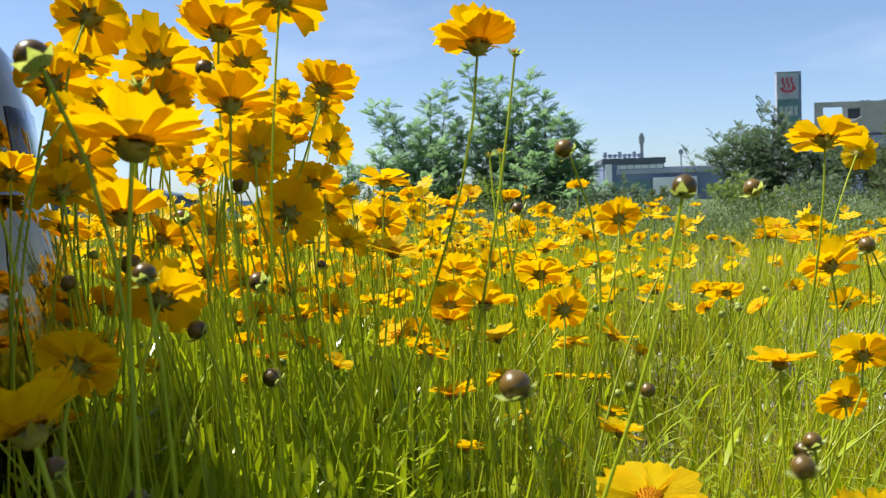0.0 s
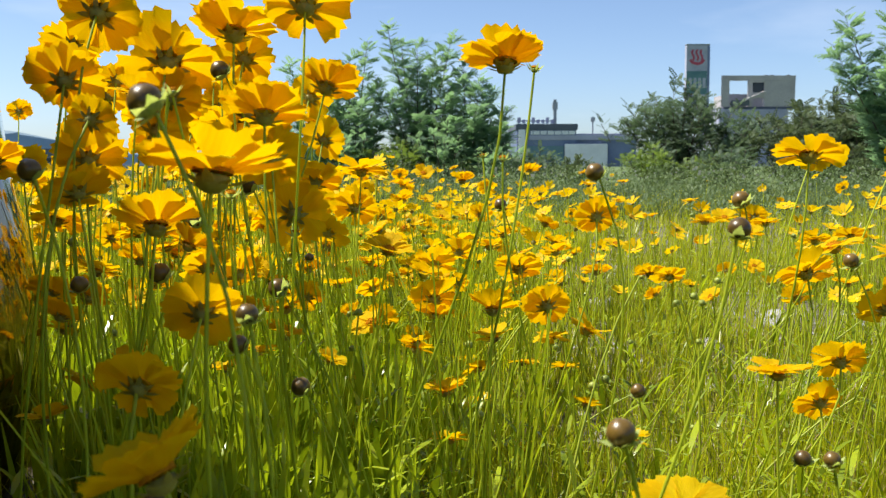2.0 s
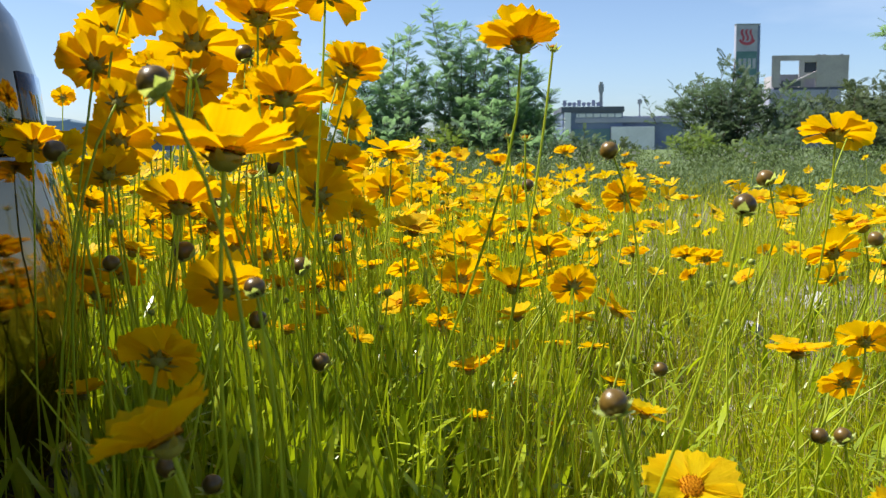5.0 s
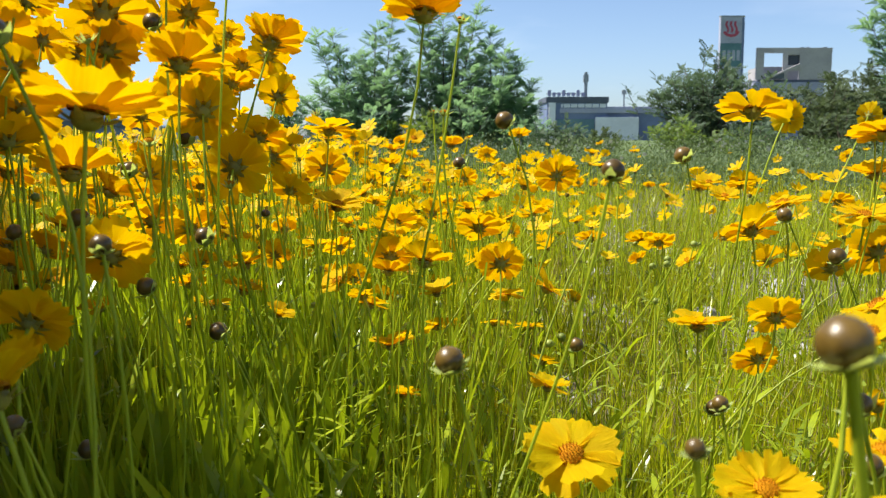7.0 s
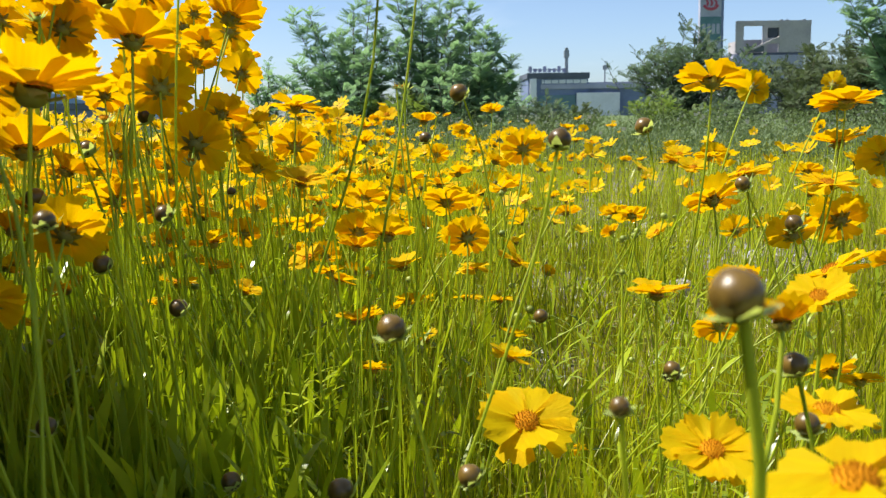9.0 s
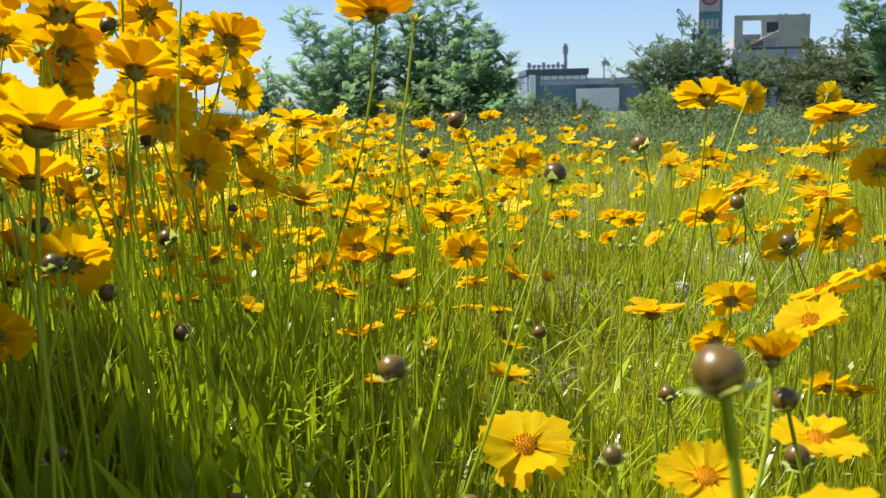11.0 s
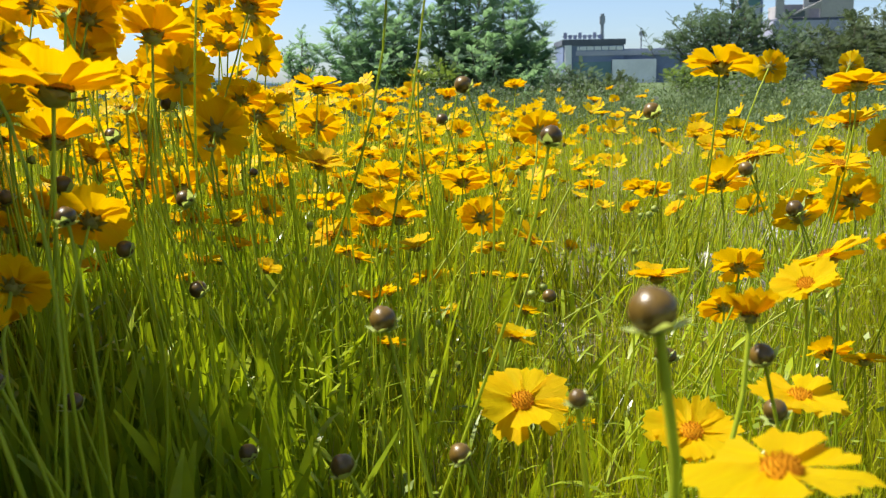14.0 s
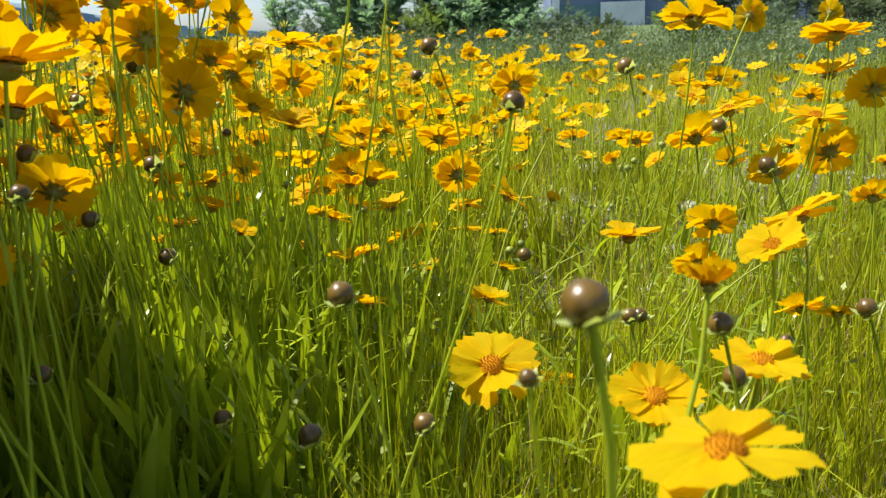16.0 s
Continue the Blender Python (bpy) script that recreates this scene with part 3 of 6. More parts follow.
flower((0.546, 2.596, 0.391), 0.047, (0.04, 0.09, 0.96), 8, 26)
flower((0.551, 2.481, 0.359), 0.045, (0.01, 0.10, 0.96), 7, 15)
flower((0.946, 4.663, 0.352), 0.051, (0.17, 0.57, 0.37), 7, 29)
flower((1.020, 5.258, 0.400), 0.051, (-0.21, 0.13, 0.96), 8, 24)
flower((0.875, 3.607, 0.382), 0.044, (-0.06, 0.09, 0.96), 8, 11)
flower((0.732, 3.672, 0.256), 0.045, (-0.10, 0.60, 0.54), 9, 14)
flower((0.958, 4.591, 0.232), 0.050, (0.41, 0.07, 0.83), 9, 13)
flower((0.960, 4.247, 0.246), 0.046, (0.10, -0.41, 0.80), 8, 18)
flower((1.103, 5.007, 0.169), 0.049, (0.46, -0.20, 0.89), 7, 10)
flower((0.816, 3.089, 0.273), 0.045, (0.10, 0.51, 0.90), 9, 28)
flower((0.998, 3.630, 0.246), 0.044, (-0.24, 0.06, 0.96), 9, 23)
flower((0.880, 2.746, 0.340), 0.050, (-0.12, 0.11, 0.96), 9, 8)
flower((0.652, 1.882, 0.331), 0.051, (0.15, 0.18, 0.96), 9, 25)
flower((0.654, 1.618, 0.356), 0.048, (0.19, 0.84, 0.52), 9, 19)
flower((0.882, 3.954, 0.179), 0.043, (-0.34, -0.02, 0.88), 7, 7)
flower((0.981, 4.203, 0.174), 0.046, (0.18, -0.04, 0.96), 9, 20)
flower((0.819, 4.609, 0.158), 0.051, (0.06, 0.16, 0.64), 9, 17)
flower((0.456, 1.526, 0.233), 0.038, (-0.46, 0.54, 0.80), 9, 20)
flower((0.478, 1.307, 0.260), 0.033, (-0.50, -0.16, 0.64), 8, 16)
flower((0.758, 2.320, 0.143), 0.046, (0.07, 0.11, 0.96), 9, 19)
flower((0.542, 1.160, 0.279), 0.044, (-0.15, 0.79, 0.68), 7, 30)
flower((0.657, 1.265, 0.283), 0.041, (-0.06, 0.03, 0.96), 8, 23)
flower((1.123, 4.088, 0.139), 0.045, (0.03, 0.15, 0.96), 9, 29)
flower((1.190, 3.637, 0.148), 0.044, (-0.06, 0.91, 0.41), 9, 29)
flower((2.179, 5.314, 0.235), 0.051, (0.47, 0.40, 0.78), 8, 25)
flower((2.214, 5.155, 0.203), 0.050, (-0.18, 0.13, 0.96), 9, 23)
flower((0.265, 4.742, 0.431), 0.052, (-0.21, 0.11, 0.78), 9, 16)
flower((-0.052, 2.636, 0.307), 0.052, (0.09, 0.53, 0.86), 8, 27)
flower((0.032, 2.416, 0.332), 0.045, (-0.07, 0.06, 0.96), 8, 20)
flower((-0.209, 2.712, 0.289), 0.047, (0.12, 0.83, 0.42), 9, 12)
flower((-0.180, 2.183, 0.300), 0.043, (0.48, 0.10, 0.93), 7, 21)
flower((-0.204, 2.110, 0.267), 0.047, (-0.14, 0.03, 0.96), 7, 37)
flower((-0.217, 2.300, 0.186), 0.052, (0.32, 0.09, 0.91), 8, 8)
flower((-0.194, 2.434, 0.140), 0.049, (-0.16, 0.57, 0.90), 7, 12)
flower((-0.277, 2.039, 0.236), 0.046, (-0.13, 0.11, 0.92), 8, 23)
flower((-0.337, 2.179, 0.276), 0.043, (-0.02, 0.21, 0.96), 7, 18)
flower((0.041, 1.841, 0.234), 0.046, (-0.03, 0.12, 0.96), 9, 28)
flower((0.262, 3.383, 0.251), 0.050, (0.16, -0.04, 0.89), 7, 34)
flower((0.214, 3.636, 0.205), 0.049, (-0.19, 0.26, 0.96), 7, 22)
flower((0.527, 3.539, 0.151), 0.048, (-0.48, 0.39, 0.69), 8, 22)
flower((0.490, 2.849, 0.138), 0.042, (0.22, 0.07, 0.96), 9, 16)
flower((-0.619, 1.620, 0.543), 0.043, (-0.23, 0.75, 0.47), 9, 20)
flower((-0.432, 1.206, 0.430), 0.032, (0.15, 0.81, 0.61), 8, 12)
flower((-0.367, 1.141, 0.292), 0.034, (0.19, 0.18, 0.96), 9, 26)
flower((-0.376, 1.136, 0.249), 0.034, (0.50, 0.31, 0.69), 9, 12)
flower((-0.231, 1.570, 0.134), 0.039, (-0.16, 0.12, 0.96), 7, 20)
flower((-0.154, 1.192, 0.310), 0.041, (-0.24, 0.62, 0.54), 9, 24)
flower((-0.068, 2.115, 0.387), 0.046, (0.30, 0.28, 0.89), 9, 11)
flower((-0.113, 1.691, 0.305), 0.045, (-0.44, -0.11, 0.63), 9, 17)
flower((-0.007, 1.786, 0.350), 0.048, (0.16, 0.69, 0.65), 8, 18)
flower((0.079, 2.477, 0.301), 0.048, (0.11, 0.78, 0.67), 8, 6)
flower((0.190, 2.816, 0.249), 0.048, (-0.35, 0.01, 0.63), 9, 18)
flower((-0.481, 1.494, 0.304), 0.037, (-0.21, 0.71, 0.42), 9, 17)
flower((-0.535, 1.600, 0.352), 0.039, (-0.16, 0.25, 0.96), 8, 31)
flower((-0.412, 1.392, 0.287), 0.034, (0.09, 0.49, 0.83), 9, 23)
flower((-0.664, 1.798, 0.319), 0.039, (-0.11, 0.91, 0.46), 9, 11)
flower((-0.206, 1.201, 0.242), 0.048, (-0.23, 0.42, 0.84), 8, 22)
flower((-0.161, 1.428, 0.195), 0.050, (0.03, 0.34, 0.82), 8, 29)
flower((0.079, 0.822, 0.246), 0.042, (-0.14, 0.08, 0.96), 8, 30)
flower((0.002, 1.577, 0.166), 0.045, (-0.63, 0.18, 0.72), 9, 34)
flower((0.113, 0.718, 0.337), 0.045, (0.09, 0.30, 0.83), 7, 28)
flower((0.122, 0.816, 0.296), 0.038, (-0.22, 0.00, 0.96), 9, 30)
flower((0.142, 1.268, 0.116), 0.043, (-0.24, 0.07, 0.96), 7, 29)
flower((0.062, 1.007, 0.332), 0.040, (0.27, 0.03, 0.96), 8, 33)
flower((0.086, 1.305, 0.316), 0.041, (0.70, 0.09, 0.72), 8, 33)
flower((-0.094, 1.095, 0.426), 0.041, (0.10, 0.57, 0.77), 9, 7)
flower((-0.075, 1.636, 0.433), 0.044, (0.09, 0.02, 0.96), 8, 20)
flower((-0.140, 1.215, 0.367), 0.046, (0.21, 0.42, 0.90), 8, 32)
flower((-0.277, 1.649, 0.336), 0.045, (0.23, 0.28, 0.71), 8, 21)
flower((0.021, 1.625, 0.255), 0.041, (-0.06, -0.03, 0.96), 8, 12)
flower((-0.204, 2.087, 0.167), 0.047, (-0.21, 0.00, 0.96), 7, 14)
flower((-0.368, 1.394, 0.082), 0.041, (-0.14, -0.11, 0.41), 8, 18)
flower((-0.201, 1.142, 0.276), 0.042, (0.27, 0.13, 0.96), 7, 22)
flower((-0.309, 1.645, 0.229), 0.046, (0.30, 0.13, 0.96), 8, 22)
flower((-0.294, 1.674, 0.177), 0.042, (0.08, -0.07, 0.61), 9, 12)
flower((-0.289, 1.305, 0.311), 0.041, (0.65, 0.30, 0.51), 8, 13)
flower((-0.386, 1.571, 0.315), 0.045, (0.25, 0.60, 0.86), 8, 6)
bud((0.166, 0.586, 0.446), 0.0119)
bud((0.211, 0.449, 0.419), 0.0117, (0.22, 0.0, 0.97), (-0.125, 0.0))
bud((0.129, 0.342, 0.349), 0.0115, (-0.35, 0.0, 0.9), (0.09, 0.0))
bud((0.207, 0.171, 0.394), 0.0119, (-0.3, 0.05, 0.95), (0.0, 0.02))
bud((0.308, 0.591, 0.256), 0.0113)
bud((0.2, 0.25, 0.345), 0.0063)
bud((0.1, 0.412, 0.253), 0.0129, (-0.6, 0.1, 0.8), (0.10, 0.0))
bud((0.281, 0.424, 0.26), 0.0113)
bud((0.291, 0.345, 0.33), 0.0107)
bud((0.301, 0.354, 0.302), 0.0105)
bud((0.376, 0.495, 0.268), 0.0081)
bud((0.161, 0.383, 0.271), 0.0109)
bud((0.01, 0.581, 0.191), 0.0136)
bud((-0.053, 0.364, 0.476), 0.0138)
bud((-0.093, 0.706, 0.522), 0.0143)
bud((-0.046, 0.658, 0.364), 0.0139)
bud((-0.018, 0.378, 0.39), 0.0095)
bud((0.334, 0.792, 0.42), 0.0155, (-0.5, 0.1, 0.85), (-0.13, 0.0))
bud((0.145, 0.994, 0.408), 0.0134)
seed_head((0.128, 0.793, 0.456), 0.0145)
seed_head((-0.057, 1.354, 0.468), 0.0197)
seed_head((-0.1, 0.591, 0.497), 0.0158)
bud((-0.147, 0.485, 0.449), 0.0122)
bud((-0.192, 0.677, 0.365), 0.0128)
bud((-0.113, 0.599, 0.382), 0.0136)
bud((-0.054, 0.547, 0.345), 0.0117)
bud((-0.024, 0.601, 0.306), 0.0128)
bud((0.281, 0.491, 0.288), 0.0094)
seed_head((-0.069, 0.612, 0.432), 0.0166)
bud((-0.11, 0.691, 0.411), 0.0128)
bud((-0.08, 0.744, 0.435), 0.0137)
seed_head((-0.041, 0.723, 0.398), 0.0162)
bud((-0.054, 0.936, 0.358), 0.0092)
seed_head((-0.11, 0.621, 0.5), 0.0075)
seed_head((0.14, 0.682, 0.52), 0.0137, None, (-0.12, 0.02))
bud((0.394, 0.712, 0.375), 0.0119)
bud((0.422, 0.677, 0.347), 0.0131)
bud((0.399, 0.443, 0.304), 0.0110)
bud((-0.068, 0.482, 0.265), 0.0114)
bud((-0.058, 0.376, 0.312), 0.0097)
seed_head((0.118, 0.889, 0.459), 0.0110)
seed_head((0.163, 1.297, 0.434), 0.0127)
bud((0.242, 0.772, 0.258), 0.0127)


# more heads crowd behind the near group
for k in range(20):
    x, y, z = rng.uniform(-0.30, -0.03), rng.uniform(0.78, 1.10), 0.32 + 0.0105 * ((k * 7) % 20)
    flower((x * (0.7 + 0.4 * y), y, z), rng.uniform(0.040, 0.055), (rng.uniform(-0.3, 0.3), rng.uniform(0.1, 0.95), rng.uniform(0.5, 0.9)), rng.choice((7, 8, 9)), rng.uniform(4, 26))
for k in range(12):
    flower((-0.33 + 0.021 * k, 0.86 + 0.032 * ((k * 5) % 7), 0.455 + 0.012 * ((k * 7) % 12)), rng.uniform(0.046, 0.058), (rng.uniform(-0.3, 0.3), rng.uniform(0.4, 0.9), rng.uniform(0.4, 0.8)), rng.choice((8, 9)), rng.uniform(6, 22))
for k in range(13):
    flower((-0.37 + 0.018 * k, 1.02 + 0.042 * ((k * 5) % 12), 0.45 + 0.0105 * ((k * 7) % 13)), rng.uniform(0.044, 0.056), (rng.uniform(-0.3, 0.3), rng.uniform(0.3, 0.9), rng.uniform(0.4, 0.8)), rng.choice((8, 9)), rng.uniform(6, 22))
for k in range(6):
    flower((-0.19 + 0.027 * k, 0.70 + 0.03 * ((k * 3) % 5), 0.455 + 0.012 * ((k * 2) % 5)), rng.uniform(0.048, 0.058), (rng.uniform(-0.3, 0.3), rng.uniform(0.6, 0.9), rng.uniform(0.4, 0.6)), rng.choice((8, 9)), rng.uniform(6, 20))

# and lower ones among their stems
for k in range(8):
    y = 0.90 + 0.07 * k
    flower((-0.30 * y + 0.30 * y * ((k * 5) % 8) / 7, y, 0.24 + 0.14 * ((k * 3) % 8) / 7), rng.uniform(0.040, 0.052), (rng.uniform(-0.4, 0.4), rng.uniform(-0.3, 0.8), rng.uniform(0.5, 0.9)), rng.choice((8, 9)), rng.uniform(4, 26))
for k in range(36):
    y = 0.84 + 0.85 * ((k * 19) % 36) / 35
    flower(((0.52 * ((k * 7) % 36) / 35 - 0.34) * y, y, 0.22 + 0.17 * ((k * 13) % 36) / 35), rng.uniform(0.038, 0.050), (rng.uniform(-0.4, 0.4), rng.uniform(-0.2, 0.8), rng.uniform(0.5, 0.9)), rng.choice((7, 8, 9)), rng.uniform(4, 34))

# ---------------------------------------------------------------- car
CAR_CORNER, CAR_U, CAR_W = Vector((-0.652, 1.02, 0)), Vector((-0.17, -0.9854, 0)), Vector((-0.9854, 0.17, 0))


def in_car(x, y, margin=0.0):
    d = Vector((x, y, 0)) - CAR_CORNER
    a, b = d.dot(CAR_U) + 0.28, d.dot(CAR_W) + 0.28
    return -margin < a < 4.2 + margin and -margin < b < 1.7 + margin


def car_ring(z, inset_end, inset_side, radius, n=9):
    """Rounded outline of the car at one height, in its own axes: x along its length, y across."""
    x0, x1, y0, y1 = inset_end, 4.2 - inset_end * 1.3, inset_side, 1.7 - inset_side
    out = []
    for cx, cy, a0 in ((x1 - radius, y1 - radius, 0), (x0 + radius, y1 - radius, 90), (x0 + radius, y0 + radius, 180), (x1 - radius, y0 + radius, 270)):
        for k in range(n):
            a = radians(a0 + 90 * k / (n - 1))
            out.append(Vector((cx + radius * math.cos(a), cy + radius * math.sin(a), z)))
    return out


def loft(rings, closed_top=False, closed_bottom=False):
    verts, faces, n = [], [], len(rings[0])
    for r in rings:
        verts += r
    for i in range(len(rings) - 1):
        for k in range(n):
            a, b = i * n + k, i * n + (k + 1) % n
            faces.append((a, b, b + n, a + n))
    if closed_top:
        faces.append(tuple(range((len(rings) - 1) * n, len(rings) * n)))
    if closed_bottom:
        faces.append(tuple(reversed(range(n))))
    return verts, faces


def build_car():
    car = tagged(new("car"), "parked car, glossy paint mirroring the flowers, their brown put into its colour", "car")
    origin = CAR_CORNER - CAR_U * 0.28 - CAR_W * 0.28
    car.matrix_basis = Matrix(((CAR_U.x, CAR_W.x, 0, origin.x), (CAR_U.y, CAR_W.y, 0, origin.y), (0, 0, 1, 0), (0, 0, 0, 1)))
    body = [car_ring(z, e, s, r) for z, e, s, r in
            ((0.025, 0.06, 0.06, 0.27), (0.05, 0.022, 0.022, 0.27), (0.12, 0.004, 0.004, 0.28), (0.235, -0.003, -0.003, 0.28), (0.28, 0.0, 0.0, 0.28), (0.325, 0.004, 0.004, 0.28),
             (0.375, 0.011, 0.011, 0.28), (0.41, 0.018, 0.018, 0.28), (0.435, 0.022, 0.022, 0.28), (0.443, 0.025, 0.025, 0.28), (0.447, 0.034, 0.034, 0.28))]
    child("bumper", mesh_of("bumper", *loft(body, False, True), M_PAINT), car, None, "dark bumper full of reflections, their brown put into the paint")
    gap = [car_ring(z, 0.045, 0.045, 0.27) for z in (0.440, 0.464)]
    child("panel_gap", mesh_of("panel_gap", *loft(gap), M_TRIM), car)
    upper = [car_ring(z, e, s, r) for z, e, s, r in
             ((0.453, 0.034, 0.034, 0.28), (0.457, 0.027, 0.027, 0.28), (0.487, 0.028, 0.028, 0.28), (0.537, 0.032, 0.032, 0.28), (0.573, 0.039, 0.039, 0.28), (0.602, 0.047, 0.046, 0.275), (0.64, 0.085, 0.058, 0.27), (0.70, 0.18, 0.080, 0.25),
              (0.74, 0.30, 0.095, 0.24), (0.77, 0.42, 0.12, 0.22), (0.80, 0.52, 0.20, 0.2))]
    child("upper_body", mesh_of("upper_body", *loft(upper, True), M_PAINT), car, None, "dark wing and bonnet, brown of the reflections put into the paint")
    # cabin and roof stay unseen; height and rake are set to shade the low flowers
    cabin = [car_ring(z, e, s, r) for z, e, s, r in ((0.74, 0.31, 0.10, 0.2), (1.08, 0.45, 0.12, 0.18), (1.33, 0.67, 0.15, 0.16))]
    child("windows", mesh_of("windows", *loft(cabin), M_GLASS), car, None, "tinted dark window band")
    roof = [car_ring(z, e, s, r) for z, e, s, r in ((1.325, 0.65, 0.14, 0.16), (1.39, 0.73, 0.18, 0.16), (1.44, 0.87, 0.28, 0.18), (1.465, 1.08, 0.46, 0.15))]
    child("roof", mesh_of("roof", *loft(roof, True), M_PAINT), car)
    # headlamps wrap round both front corners
    for first in (18, 9):
        rows = []
        for z, e, s, r in ((0.460, 0.027, 0.027, 0.28), (0.487, 0.028, 0.028, 0.28), (0.512, 0.030, 0.030, 0.28), (0.537, 0.032, 0.032, 0.28)):
            ring = car_ring(z, e - 0.0015, s - 0.0015, r)
            rows.append(ring[first + 1:first + 8])
        verts, faces = [], []
        for row in rows:
            verts += row
        for i in range(3):
            for k in range(6):
                a = i * 7 + k
                faces.append((a, a + 1, a + 8, a + 7))
        lamp = child("headlamp", mesh_of("headlamp", verts, faces, M_LAMP), car, None, "dark smoked headlamp")
        thick = lamp.modifiers.new("thickness", "SOLIDIFY")
        thick.thickness = 0.004
    for x in (0.82, 3.35):
        for y in (0.10, 1.60):
            verts, faces = [], []
            prof = [(0.19, -0.09), (0.29, -0.10), (0.315, -0.07), (0.315, 0.07), (0.29, 0.10), (0.19, 0.09)]
            for rr, off in prof:
                for k in range(28):
                    a = 2 * math.pi * k / 28
                    verts.append((rr * math.cos(a), off, rr * math.sin(a)))
            for i in range(5):
                for k in range(28):
                    a, b = i * 28 + k, i * 28 + (k + 1) % 28
                    faces.append((a, b, b + 28, a + 28))
            wheel = child("wheel", mesh_of("wheel", verts, faces, M_TYRE), car, pose(x, y, 0.315))
            bm = bmesh.new()
            bmesh.ops.create_cone(bm, cap_ends=True, segments=24, radius1=0.19, radius2=0.17, depth=0.16, matrix=pose(0, 0, 0, 90, 0, 0))
            child("rim", bm_mesh("rim", bm, M_RIM), wheel)


build_car()

nrng = np.random.default_rng(3)
# ---------------------------------------------------------------- the meadow's flowers further in
random.seed(4)


def bloom_share(x, y):
    """How thick the flowers stand: crowded on the car's side, thinner across."""
    s = x / (0.35 + 0.28 * y)
    share = 1.0 if s < 0.0 else max(0.08 if y > 2.4 else 0.2, 1.0 - 1.25 * s)
    patch = 0.5 + 0.9 * noise.noise((x * 1.3 + 7, y * 0.9, 2.0))
    return share * max(0.08, min(1.0, patch + 0.28))


PROTOTYPES = []
spots = []
tries = 0
while len(spots) < 92 and tries < 20000:
    tries += 1
    y = 1.25 + 1.9 * random.random()
    x = random.uniform(-0.56 * y - 0.1, 0.50 * y + 0.25)
    if random.random() > bloom_share(x, y) or in_car(x, y, 0.08):
        continue
    if any((x - a) ** 2 + (y - b) ** 2 < 0.0028 for a, b in spots):
        continue
    spots.append((x, y))
for k, (x, y) in enumerate(spots):
    if k < 22:
        h = 0.20 + 0.235 * ((k * 7) % 22) / 21
        ax = (random.uniform(-0.4, 0.4), random.uniform(-0.75, 0.7) if k % 3 else random.uniform(0.4, 0.95), random.uniform(0.5, 1.0))
        PROTOTYPES.append((flower((x, y, h), random.uniform(0.036, 0.050), ax, random.choice((7, 8, 8, 9)), random.uniform(2, 38)), h))
    else:
        want = 0.435 if x < 0 else 0.36
        proto = random.choice([p for p, h in PROTOTYPES if h < want])
        copy_thing(proto, pose(x, y, 0, random.uniform(-5, 5), random.uniform(-5, 5), random.uniform(-50, 50)))


def head_arrays(n_petals=8):
    verts, faces = [], []
    for k in range(n_petals):
        a = 2 * math.pi * k / n_petals
        c, s = math.cos(a), math.sin(a)
        o = len(verts)
        for r, t, z in ((0.14, 0.0, 0.0), (0.62, -0.27, 0.12), (0.98, -0.20, 0.16), (0.90, 0.0, 0.17), (0.98, 0.20, 0.14), (0.62, 0.27, 0.10)):
            verts.append((r * c - t * s, r * s + t * c, z + 0.02 * (k % 2)))
        faces += [(o, o + 1, o + 2, o + 3), (o, o + 3, o + 4, o + 5)]
    return np.array(verts), np.array(faces)


